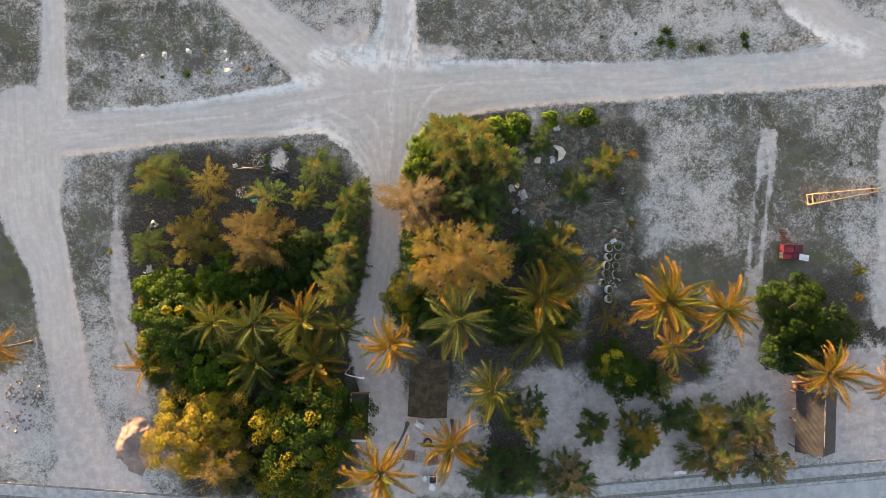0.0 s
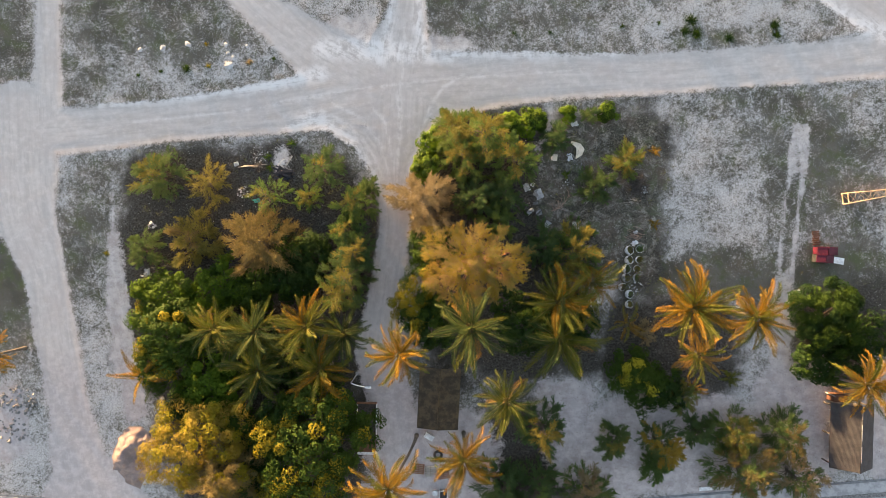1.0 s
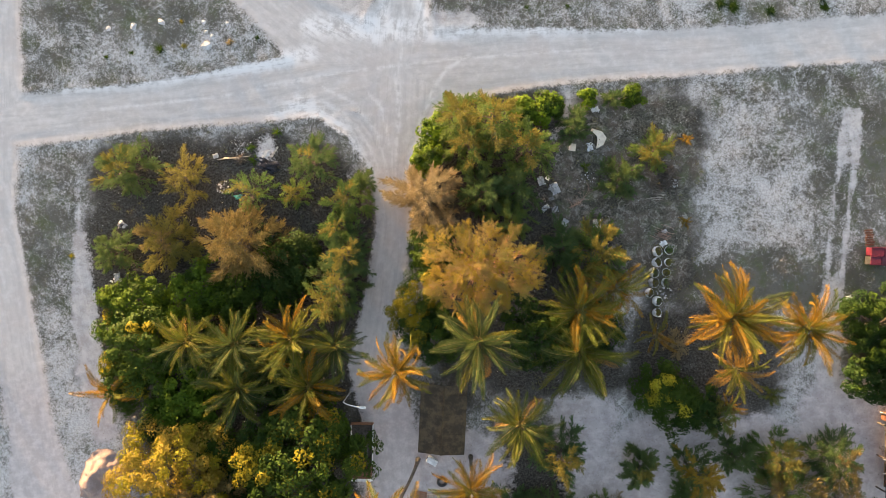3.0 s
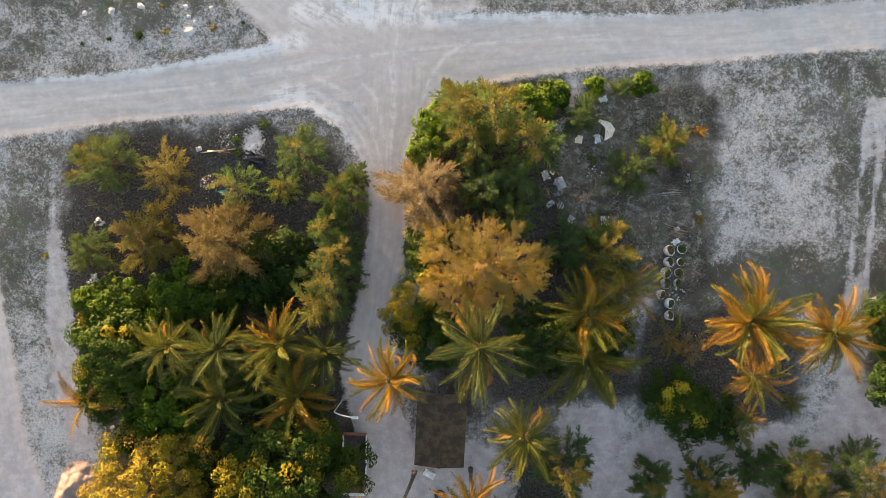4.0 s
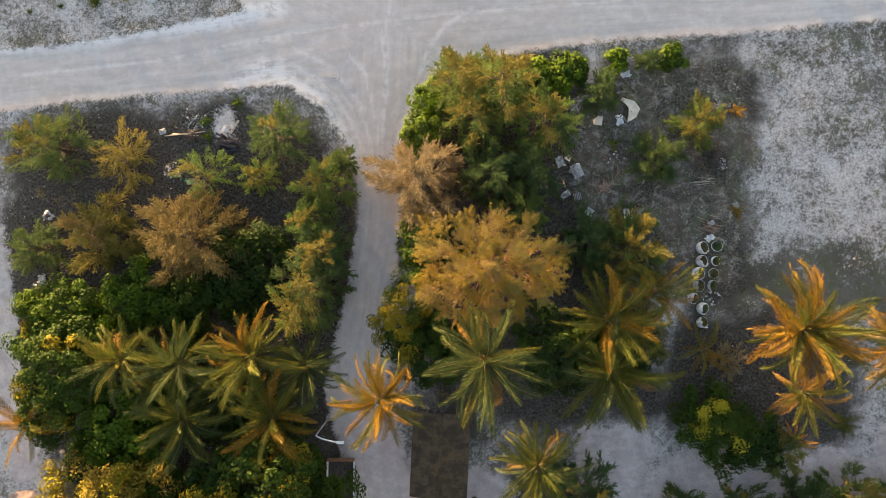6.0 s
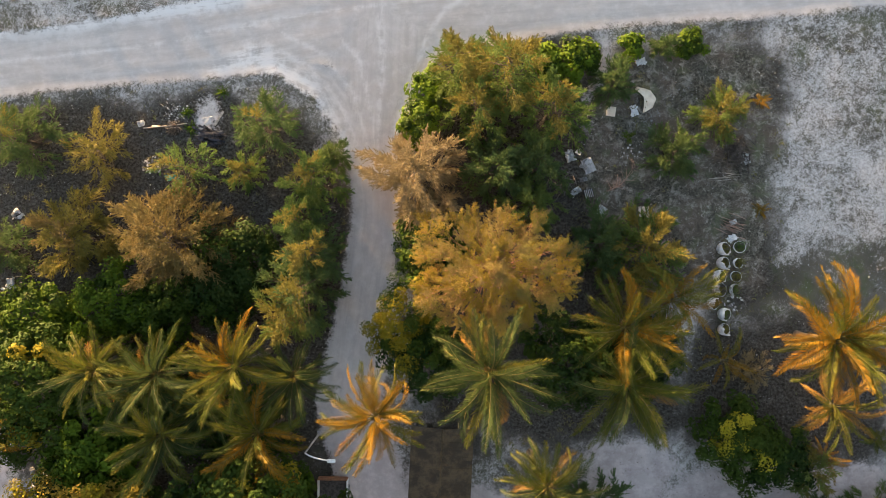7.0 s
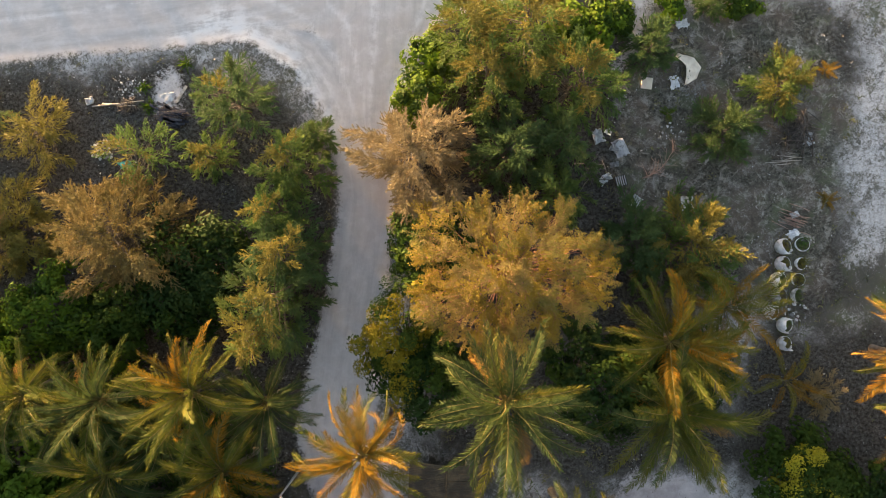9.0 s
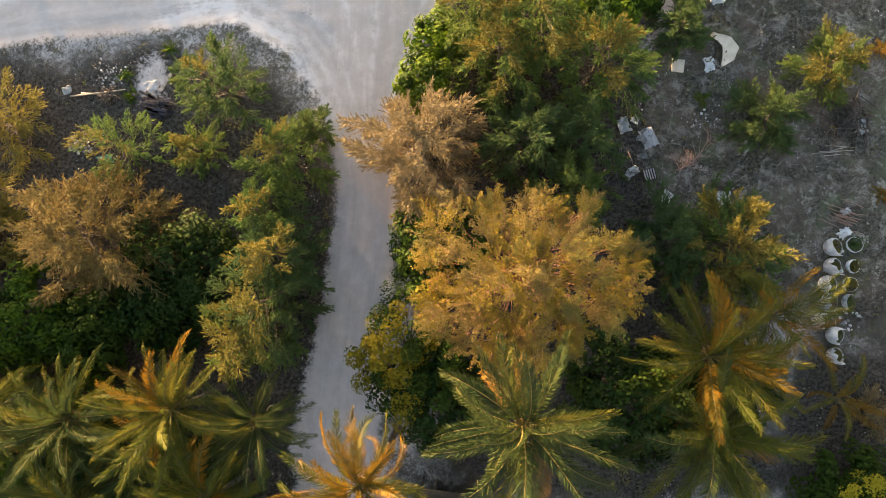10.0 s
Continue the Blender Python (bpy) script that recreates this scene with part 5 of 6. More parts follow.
# ---- south street ----
def strip(name, label, d0, d1, z0, z1, mat, category, pieces=0.0, gap=0.006, fall=0.0):
    """A band along the south street between two offsets from its inner line; fall: how much it slopes down across."""
    pts = np.array([(-61.70, -23.77), (-46.30, -24.95), (-31.43, -26.08), (-5.71, -28.40), (18.56, -25.23), (37.57, -23.66), (47.96, -22.78), (68.22, -21.14)])
    d = np.diff(pts, axis=0)
    run = np.concatenate([[0], np.cumsum(np.hypot(d[:, 0], d[:, 1]))])
    n_at = np.array([unit(np.array([v[1], -v[0]])) for v in np.gradient(pts, axis=0)])

    def at(s, off, z):
        p = np.array([np.interp(s, run, pts[:, 0]), np.interp(s, run, pts[:, 1])])
        n = unit(np.array([np.interp(s, run, n_at[:, 0]), np.interp(s, run, n_at[:, 1])]))
        q = p + n * off
        return [q[0], q[1], z]
    top = thing(name, label, category, kind="structure") if pieces else None
    cuts = np.arange(0, run[-1], pieces if pieces else 1.0)
    soup = Soup()
    for a, b in zip(cuts[:-1], cuts[1:]):
        g2 = gap if pieces else 0.0
        jig = rng.normal(0, 0.004) if pieces else 0.0
        v = [at(a + g2, d0, z0), at(b - g2, d0, z0), at(b - g2, d1, z0), at(a + g2, d1, z0)] + [at(a + g2, d0, z1 + jig), at(b - g2, d0, z1 + jig), at(b - g2, d1, z1 + jig - fall), at(a + g2, d1, z1 + jig - fall)]
        q = [[7, 6, 5, 4], [4, 5, 1, 0], [6, 7, 3, 2]] + ([[5, 6, 2, 1], [7, 4, 0, 3]] if pieces else [])
        if pieces:
            hang("kerb_stone" if "kerb" in name else "slab", mesh_np("kerb_stone", v, q, mats=[mat], smooth=False), top)
        else:
            soup.add(v, q)
    if not pieces:
        tagged(new(name, soup.mesh(name, [mat], False)), label, category, kind="structure")


strip("street", "grey-blue paved street along the plots", 2.15, 9.5, -0.2, 0.038, ASPHALT, "road", fall=0.024)
strip("pavement", "light concrete pavement strip beside the street", 0.22, 1.35, -0.2, 0.058, CONCRETE, "pavement", fall=0.034)
strip("gutter", "dark earth gutter between pavement and kerb", 1.352, 1.78, -0.2, 0.026, GREY_STONE, "gutter", fall=0.010)
strip("kerb", "worn pale kerb stones along the street", 1.80, 2.10, -0.2, 0.042, CONCRETE, "kerb", 1.2, fall=0.009)
strip("kerb_inner", "weathered grey kerb stones along the plots", 0.0, 0.2, -0.2, 0.040, KERB_GREY, "kerb", 1.5, fall=0.006)


# ---- stones, heaps and litter ----
def pebble(g, r, lumps=0.25):
    """A rough stone, one small closed mesh."""
    bm = bmesh.new()
    bmesh.ops.create_icosphere(bm, subdivisions=1, radius=1.0)
    sc = np.array([1.0, g.uniform(0.6, 1.0), g.uniform(0.4, 0.7)]) * r
    for v in bm.verts:
        k = 1 + g.normal(0, lumps * 0.5)
        v.co = Vector((v.co.x * sc[0] * k, v.co.y * sc[1] * k, v.co.z * sc[2] * k))
    return bm


PEBBLES = {}
for key, mat in (("white", CORAL_STONE), ("grey", GREY_STONE)):
    PEBBLES[key] = [bm_mesh("stone", pebble(np.random.default_rng(300 + i), 1.0), mat) for i in range(6)]


def boulder(x, y, r, label, tone="white", seed=0):
    ob = new("boulder", PEBBLES[tone][seed % 6])
    ob.matrix_basis = pose(x, y, height(x, y) + r * 0.02, 0, 0, seed * 47 % 360) @ Matrix.Diagonal((r, r, r * 0.3, 1))
    return tagged(ob, label, "stone", "loose boulders on the turf")


boulder(-31.14, 20.02, 0.36, "rounded white coral boulder on turf", seed=1)
boulder(-28.88, 20.21, 0.36, "rounded white coral boulder on turf", seed=2)
boulder(-26.33, 20.57, 0.44, "rounded white coral boulder on turf", seed=3)
boulder(-22.18, 18.38, 0.55, "flat white coral boulder by the road", seed=4)
boulder(-22.47, 20.52, 0.25, "small white coral stone on turf", seed=5)
boulder(-21.70, 19.22, 0.28, "small white coral stone on turf", seed=6)
boulder(-20.33, 20.35, 0.28, "small white coral stone on turf", seed=7)
boulder(-22.23, 19.69, 0.2, "small white coral stone on turf", seed=8)
boulder(-32.88, 9.97, 0.2, "small white stone at the plot's corner", seed=9)


def heap(name, label, category, x, y, r, n, size, tones, seed, high=0.5):
    """A pile of separate stones."""
    g = np.random.default_rng(seed)
    t = thing(name, label, category, x, y, height(x, y))
    for i in range(n):
        a, d = g.uniform(0, 6.28), r * g.random() ** 0.6
        s = size * g.uniform(0.5, 1.5)
        z = max(0.0, high * (1 - d / r)) * g.random() + s * 0.25
        m = Matrix.Translation((d * math.cos(a), d * math.sin(a) * 0.7, z)) @ Euler((g.normal(0, 0.4), g.normal(0, 0.4), g.uniform(0, 6))).to_matrix().to_4x4() @ Matrix.Diagonal((s, s, s * 0.4, 1))
        hang("stone", PEBBLES[tones[i % len(tones)]][i % 6], t, m)
    return t


heap("rubble_pile", "loose heap of white coral rubble on turf", "rubble", 29.65, -1.97, 1.9, 120, 0.06, ("grey",), 401, 0.10)
heap("rubble_pile", "low heap of grey rubble beside the sand road", "rubble", -43.70, -15.48, 2.0, 70, 0.17, ("grey",), 402, 0.04)
heap("rubble_pile", "scattered grey rubble beside the sand road", "rubble", -44.42, -18.47, 1.9, 50, 0.15, ("grey",), 403, 0.03)
heap("shell_heap", "scattered heap of pale shells and husks", "shell heap", -19.25, 9.40, 1.15, 110, 0.055, ("grey", "white", "grey"), 404, 0.05)
heap("shell_heap", "brownish heap of husks and shells", "shell heap", -20.68, 5.64, 0.8, 50, 0.09, ("grey", "grey", "white"), 405, 0.2)
heap("rubble_pile", "dark stones beside the plot's edge", "rubble", -28.08, -15.81, 1.3, 30, 0.18, ("grey",), 406, 0.2)
heap("rubble_pile", "pale stones in the western plot", "rubble", -30.60, -2.55, 0.7, 16, 0.14, ("white",), 407, 0.15)
heap("rubble_pile", "pale stones in the western plot", "rubble", -30.00, 2.34, 0.6, 16, 0.14, ("white", "grey"), 408, 0.15)


def sand_mound(x, y, r, h):
    n = 90
    u = np.linspace(-1.25, 1.25, n)
    X, Y = np.meshgrid(u, u)
    d = np.hypot(X * 1.1, Y * 0.92) + (fnoise(X, Y, 1.7, 31) - 0.5) * 0.6
    Z = h * ease(1.05, 0.35, d) * (0.8 + 0.4 * fnoise(X, Y, 1.1, 35))
    Z -= h * 0.95 * np.exp(-(((X - 0.22) / 0.40) ** 2 + ((Y - 0.05) / 0.34) ** 2)) + h * 0.5 * np.exp(-(((X - 0.75) / 0.35) ** 2 + ((Y + 0.2) / 0.45) ** 2))
    Z += (fnoise(X, Y, 3.0, 33) - 0.5) * 0.10 * (d < 1.0) + ((fnoise(X, Y, 9.0, 36) - 0.5) * 0.05 + (fnoise(X, Y, 24.0, 37) - 0.5) * 0.05) * ease(1.1, 0.8, d)
    Z = np.where(d > 1.12, -0.15, Z)
    v = np.stack([X * r, Y * r, Z], -1).reshape(-1, 3)
    i, j = np.meshgrid(np.arange(n - 1), np.arange(n - 1), indexing="ij")
    q = np.stack([i * n + j, i * n + j + 1, (i + 1) * n + j + 1, (i + 1) * n + j], -1).reshape(-1, 4)
    ob = new("sand_mound", mesh_np("sand_mound", v, q, mats=[MOUND_SAND], smooth=True))
    ob.location = (x, y, height(x, y) - 0.02)
    return tagged(ob, "heap of coral sand with a hollow in its top", "sand heap")


sand_mound(-31.75, -21.25, 2.75, 0.65)


def sheet(name, label, category, x, y, w, l, rz, mat, seed, rumple=0.12, curl=0.0, thick=0.03, ragged=0.16, z=0.02):
    """A crumpled sheet with an uneven outline and thickness."""
    n = 24
    u = np.linspace(-1, 1, n)
    U, V = np.meshgrid(u, u)
    ang, far = np.arctan2(V, U), np.maximum(np.abs(U), np.abs(V)) ** 2
    wave = fnoise(np.cos(ang) * 1.6 + seed * 3.1, np.sin(ang) * 1.6, 1.3, seed + 90) + 0.5 * fnoise(np.cos(ang) * 1.6, np.sin(ang) * 1.6 + seed * 2.7, 4.0, seed + 91) - 0.6
    edge = 1 - 0.16 * far - 1.5 * ragged * far * wave
    X = (U * edge + ragged * 1.1 * far * (fnoise(U + seed, V, 1.3, seed + 3) - 0.5)) * w / 2
    Y = (V * edge + ragged * 1.1 * far * (fnoise(U, V + seed, 1.3, seed + 5) - 0.5)) * l / 2
    Z = (fnoise(U + seed, V, 1.6, seed) - 0.3) * rumple + curl * U ** 2
    Z = np.maximum(Z, 0.0)
    top = np.stack([X, Y, Z + thick], -1).reshape(-1, 3)
    bot = np.stack([X, Y, Z], -1).reshape(-1, 3)
    i, j = np.meshgrid(np.arange(n - 1), np.arange(n - 1), indexing="ij")
    q = np.stack([i * n + j, i * n + j + 1, (i + 1) * n + j + 1, (i + 1) * n + j], -1).reshape(-1, 4)
    rim = np.concatenate([np.arange(n), n * np.arange(1, n) + n - 1, n * n - 2 - np.arange(n - 1), n * np.arange(n - 2, 0, -1)])
    r2 = np.roll(rim, -1)
    side = np.stack([rim, rim + n * n, r2 + n * n, r2], 1)
    ob = new(name, mesh_np(name, np.concatenate([top, bot]), np.concatenate([q, q[:, ::-1] + n * n, side]), mats=[mat], smooth=True))
    ob.matrix_basis = pose(x, y, height(x, y) + z, 0, 0, rz)
    return tagged(ob, label, category)


def foam_strip(pts, widths):
    """A hooked, curling strip of foam with thickness."""
    p = np.array(pts)
    w = np.array(widths)
    o = p.mean(0)
    u = np.linspace(0, len(p) - 1, 16)
    c = np.stack([np.interp(u, np.arange(len(p)), p[:, k]) for k in (0, 1)], 1) - o
    d = unit(np.gradient(c, axis=0))
    n = np.stack([-d[:, 1], d[:, 0]], 1)
    hw = np.interp(u, np.arange(len(p)), w) / 2
    v, m = [], 7
    for i in range(16):
        for k in range(m):
            s = -1 + 2 * k / (m - 1)
            q = c[i] + n[i] * s * hw[i] * (1 + 0.05 * math.sin(2.3 * i + k))
            v.append((q[0], q[1], 0.05 + 0.16 * s * s + 0.05 * math.sin(0.8 * i + s) ** 2))
    v = np.array(v)
    i, j = np.meshgrid(np.arange(15), np.arange(m - 1), indexing="ij")
    q = np.stack([i * m + j, i * m + j + 1, (i + 1) * m + j + 1, (i + 1) * m + j], -1).reshape(-1, 4)
    rim = np.concatenate([np.arange(m), m * np.arange(1, 16) + m - 1, 16 * m - 2 - np.arange(m - 1), m * np.arange(14, 0, -1)])
    r2, N = np.roll(rim, -1), len(v)
    ob = new("foam_sheet", mesh_np("foam_sheet", np.concatenate([v, v - [0, 0, 0.04]]), np.concatenate([q, q[:, ::-1] + N, np.stack([rim, rim + N, r2 + N, r2], 1)]), mats=[CREAM], smooth=True))
    ob.location = (o[0], o[1], height(o[0], o[1]))
    tagged(ob, "torn hooked cream foam sheet lying on dark litter", "foam sheet")


foam_strip([(12.24, 10.62), (12.55, 10.46), (12.98, 10.22), (13.16, 9.85), (13.04, 9.42), (12.70, 8.96)], (0.22, 0.36, 0.62, 0.80, 0.62, 0.08))
sheet("plastic_sheet", "crumpled white plastic sheet beside a foam sheet", "plastic sheet", 12.14, 9.15, 0.6, 0.95, 15, WHITE_PAINT, 4, 0.10, 0.0, 0.02, 0.5)
sheet("cushion", "square cream cushion lying on litter", "cushion", 10.59, 9.10, 0.74, 0.78, -8, CREAM, 6, 0.02, 0.0, 0.06, 0.03)
sheet("plastic_sheet", "crumpled white plastic sheet under casuarinas", "plastic sheet", 7.81, 6.11, 0.75, 0.95, 20, WHITE_PLASTIC, 7, 0.5, 0.0, 0.02, 0.24)
sheet("plastic_sheet", "small crumpled white plastic sheet under casuarinas", "plastic sheet", 8.42, 6.39, 0.55, 0.5, 60, WHITE_PLASTIC, 17, 0.4, 0.0, 0.02, 0.26)
sheet("plastic_sheet", "dull grey plastic sheet under casuarinas", "plastic sheet", 8.86, 5.49, 0.7, 0.85, -35, GREY_STONE, 27, 0.3, 0.0, 0.02, 0.25)
sheet("plastic_sheet", "small dull grey plastic sheet under casuarinas", "plastic sheet", 8.73, 4.50, 0.6, 0.35, 10, GREY_STONE, 37, 0.2, 0.0, 0.02, 0.1)
sheet("mat", "grey rumpled mat on litter", "mat", 9.06, 5.43, 0.9, 1.2, 20, CONCRETE, 8, 0.15)
sheet("plastic_sheet", "pale scrap of plastic on litter", "plastic sheet", 12.77, 2.26, 0.8, 1.0, 5, WHITE_PLASTIC, 9, 0.2)
sheet("plastic_sheet", "pale scrap of plastic on litter", "plastic sheet", 9.86, 2.38, 0.9, 0.8, 55, WHITE_PLASTIC, 10, 0.3, 0.0, 0.02, 0.5)
sheet("plastic_sheet", "white scrap of plastic on litter", "plastic sheet", 8.22, 3.71, 0.9, 0.6, 35, WHITE_PLASTIC, 11, 0.3, 0.0, 0.02, 0.5)
sheet("plastic_sheet", "small white scrap of plastic on litter", "plastic sheet", 19.60, 5.83, 0.5, 0.9, 25, WHITE_PLASTIC, 12, 0.2)
sheet("plastic_sheet", "white scrap above the row of tubs", "plastic sheet", 18.77, 1.58, 0.55, 0.4, 25, WHITE_PLASTIC, 13, 0.25)
sheet("plastic_sheet", "crumpled pale sheet on spilt sand beside planks", "plastic sheet", -16.88, 8.57, 0.8, 0.7, 15, WHITE_PLASTIC, 14, 0.04, 0.0, 0.008, 0.5)
sheet("bag", "stuffed white bag at the end of a pole", "bag", -21.40, 8.47, 0.58, 0.46, 15, WHITE_PLASTIC, 15, 0.35, 0.0, 0.08, 0.12)
sheet("cloth", "teal cloth among dry sticks", "cloth", -19.32, 4.74, 1.0, 0.6, 10, TEAL, 16, 0.25, 0.0, 0.02, 0.4)
sheet("cloth", "white rag at the plot's edge", "cloth", -30.37, -2.43, 0.5, 0.8, 20, WHITE_PLASTIC, 17, 0.3, 0.0, 0.02, 0.4)
sheet("cloth", "white rag on pale sand", "cloth", 34.97, -4.37, 0.7, 0.5, 20, WHITE_PLASTIC, 18, 0.2)
sheet("cloth", "blue scrap of cloth under a casuarina", "cloth", 13.52, 1.46, 0.25, 0.4, 20, worn("faded_blue_cloth", (0.08, 0.16, 0.30), (0.15, 0.26, 0.42), 6.0), 19, 0.1)
sheet("plastic_sheet", "white scrap near the clearing's edge", "plastic sheet", 12.59, 12.42, 0.9, 0.6, 20, WHITE_PLASTIC, 20, 0.2, 0.0, 0.02, 0.5)


def sticks(name, label, category, x, y, r, n, mat, seed, length=1.2, thick=0.022, along=None, high=0.25):
    """A pile of separate sticks or planks."""
    g = np.random.default_rng(seed)
    t = thing(name, label, category, x, y, height(x, y))
    for i in range(n):
        a = (along if along is not None else g.uniform(0, 3.14)) + g.normal(0, 0.09)
        c = np.array([g.normal(0, r * 0.45), g.normal(0, r * 0.4), 0.03 + g.random() * high])
        L = length * g.uniform(0.5, 1.15)
        d = np.array([math.cos(a), math.sin(a), g.normal(0, 0.06)])
        p = np.stack([c - d * L / 2, c + g.normal(0, 0.03, 3), c + d * L / 2])
        p[:, 2] = np.maximum(p[:, 2], 0.02)
        s = Soup().tube(p, [thick, thick * 0.9, thick * 0.6], 5)
        hang("stick", s.mesh("stick", [mat], True), t)
    return t


def planks(x, y, rz, n, seed):
    g = np.random.default_rng(seed)
    t = thing("plank_pile", "heap of dark weathered planks beside a pale sheet", "planks", x, y, height(x, y), rz)
    for i in range(n):
        L = g.uniform(0.7, 1.7)
        me = bm_mesh("plank", box(L, 0.15, 0.035, 0, 0, 0, 0.006), PLANK_GREY)
        hang("plank", me, t, Matrix.Translation((g.normal(0, 0.25), g.normal(0, 0.32), 0.03 + 0.036 * (i // 3))) @ Matrix.Rotation(g.normal(0, 0.17), 4, "Z"))


planks(-16.50, 7.50, -13, 28, 501)
sticks("brushwood_pile", "round pile of dark dry sticks", "sticks", 18.85, 6.10, 1.3, 110, WOOD_DARK, 502, 1.1, 0.03, None, 0.35)
sticks("cane_bundle", "few pale canes lying together", "canes", 18.27, 4.73, 0.35, 5, WOOD_PALE, 503, 1.5, 0.022, 0.05, 0.05)
sticks("brushwood_pile", "reddish dry palm stalks above the tubs", "sticks", 18.70, 1.20, 0.8, 22, BRUSH, 504, 1.1, 0.022, -0.35, 0.15)
sticks("pole_stack", "bleached poles lying across scrap", "poles", -19.70, 8.28, 0.10, 2, WOOD_PALE, 505, 3.0, 0.045, -0.01, 0.06)
sticks("brushwood_pile", "dark tangle of sticks in the western plot", "sticks", -19.14, 8.05, 0.50, 50, WOOD_DARK, 506, 0.5, 0.02)
sticks("brushwood_pile", "dark tangle of sticks below bushes", "sticks", -28.94, -1.59, 0.9, 26, STICKS, 507, 1.0, 0.022)
sticks("brushwood_pile", "black dry sticks beside a yellow tree", "sticks", -27.03, -16.69, 0.9, 14, WOOD_DARK, 508, 1.7, 0.03)
sticks("brushwood_pile", "dark sticks below the she-oaks", "sticks", 7.36, 4.23, 1.0, 26, STICKS, 509, 1.2, 0.024)


def fallen_branch(x, y, rz):
    g = np.random.default_rng(520)
    s = Soup()
    main = np.array([[0, 0, 0.08], [0.5, 0.12, 0.12], [1.0, 0.3, 0.1], [1.5, 0.75, 0.14], [2.0, 1.35, 0.12]])
    s.tube(main, [0.03, 0.03, 0.026, 0.02, 0.01], 6)
    for k in range(26):
        i, ang, L = 1 + k % 4, 0.5 + g.normal(0, 0.95), g.uniform(0.35, 0.85)
        p0 = main[i] + (main[i - 1] - main[i]) * g.random() * 0.9
        twig = limb_path(p0, np.array([math.cos(ang), math.sin(ang), 0.04]), L, 0.03, 4, g)
        s.tube(twig, [0.015, 0.012, 0.009, 0.005], 5)
        s.tube(limb_path(twig[2], np.array([math.cos(ang + 0.7), math.sin(ang + 0.7), 0.03]), L * 0.5, 0.02, 3, g), [0.009, 0.007, 0.004], 4)
    ob = new("fallen_branch", s.mesh("fallen_branch", [BRUSH], True))
    ob.matrix_basis = pose(x, y, height(x, y), 0, 0, rz)
    tagged(ob, "red-brown dead branch lying on dark litter", "branch")


fallen_branch(10.25, 3.69, 8)


def crate(x, y, rz):
    t = thing("crate", "black slatted plastic crate tipped on its side", "crate", x, y, height(x, y), rz)
    for i in range(5):
        part("slat", box(0.05, 0.55, 0.03, -0.24 + i * 0.12, 0, 0.34, 0.005), CONCRETE, t, "grey slat")
    for sx in (-1, 1):
        part("side", box(0.03, 0.6, 0.36, sx * 0.29, 0, 0.01, 0.005), BLACK, t)
        part("end", box(0.56, 0.03, 0.36, 0, sx * 0.29, 0.01, 0.005), BLACK, t)


crate(9.01, 3.53, 14)


def tub(x, y, r, h, seed, tilt):
    """An open concrete ring used as a planter."""
    g = np.random.default_rng(seed)
    n = 20
    bm = bmesh.new()
    rings = []
    rim = [max(0.14, 0.50 - 0.50 * math.cos(6.2832 * k / n + g.normal(0, 0.25) + 0.4 * math.sin(seed)) + g.normal(0, 0.09)) for k in range(n)]
    for rad, z in ((r * 0.96, 0), (r, h * 0.12), (r * 0.98, h), (r * 0.93, h), (r * 0.92, 0.05), (0.0, 0.04)):
        if rad == 0.0:
            c = bm.verts.new((0, 0, z))
            rings.append([c])
        else:
            rings.append([bm.verts.new((rad * math.cos(6.2832 * k / n), rad * 0.94 * math.sin(6.2832 * k / n), z if z < h * 0.9 else z * rim[k])) for k in range(n)])
    for a, b in zip(rings[:-2], rings[1:-1]):
        for k in range(n):
            bm.faces.new((a[k], a[(k + 1) % n], b[(k + 1) % n], b[k]))
    t = thing("planter_tub", "open soiled white tub with weeds growing inside", "planter", x, y, height(x, y) - 0.03, g.uniform(-22, 22), group="two rows of tubs")
    t.matrix_basis = t.matrix_basis @ Euler((g.normal(0, 0.05), tilt, 0)).to_matrix().to_4x4()
    part("wall", bm, DIRTY_TUB if seed % 4 == 0 else WHITE_PAINT, t, "", None, True)
    bm = bmesh.new()
    bmesh.ops.create_circle(bm, cap_ends=True, segments=n, radius=r * 0.925)
    bmesh.ops.translate(bm, vec=(0, 0, h * 0.13), verts=bm.verts)
    part("soil", bm, WOOD_DARK, t, "dark soil")
    # weeds
    m = 160
    base = np.stack([g.normal(0, r * 0.45, m), g.normal(0, r * 0.45, m), np.full(m, h * 0.12)], 1)
    way = unit(np.stack([g.normal(0, 0.6, m), g.normal(0, 0.6, m), np.ones(m)], 1))
    v, tr = needles(base, way, g.uniform(0.2, 0.75, m), g.uniform(0.008, 0.02, m), g, 0.35)
    hang("weed_tuft", mesh_np("weed_tuft", v, None, tr, [CAS_GOLD if seed % 3 else CAS_GREEN]), t, None, "thin yellow-green weeds")["kind"] = "stuff"


for k, (tx, ty) in enumerate(((18.07, -0.21), (18.01, -1.17), (17.88, -2.08), (17.76, -2.98), (17.45, -3.89), (18.17, -4.62), (18.17, -5.64))):
    tub(tx + rng.normal(0, 0.05), ty, 0.47 + rng.normal(0, 0.02), 0.80 + rng.normal(0, 0.1), 601 + k, 0.12)
for k, (tx, ty) in enumerate(((19.19, -0.09), (19.10, -1.12), (18.91, -2.02), (18.82, -2.92))):
    tub(tx + rng.normal(0, 0.08), ty + rng.normal(0, 0.07), 0.42 + rng.normal(0, 0.03), 0.30 + rng.normal(0, 0.08), 621 + k, rng.normal(0.05, 0.12))


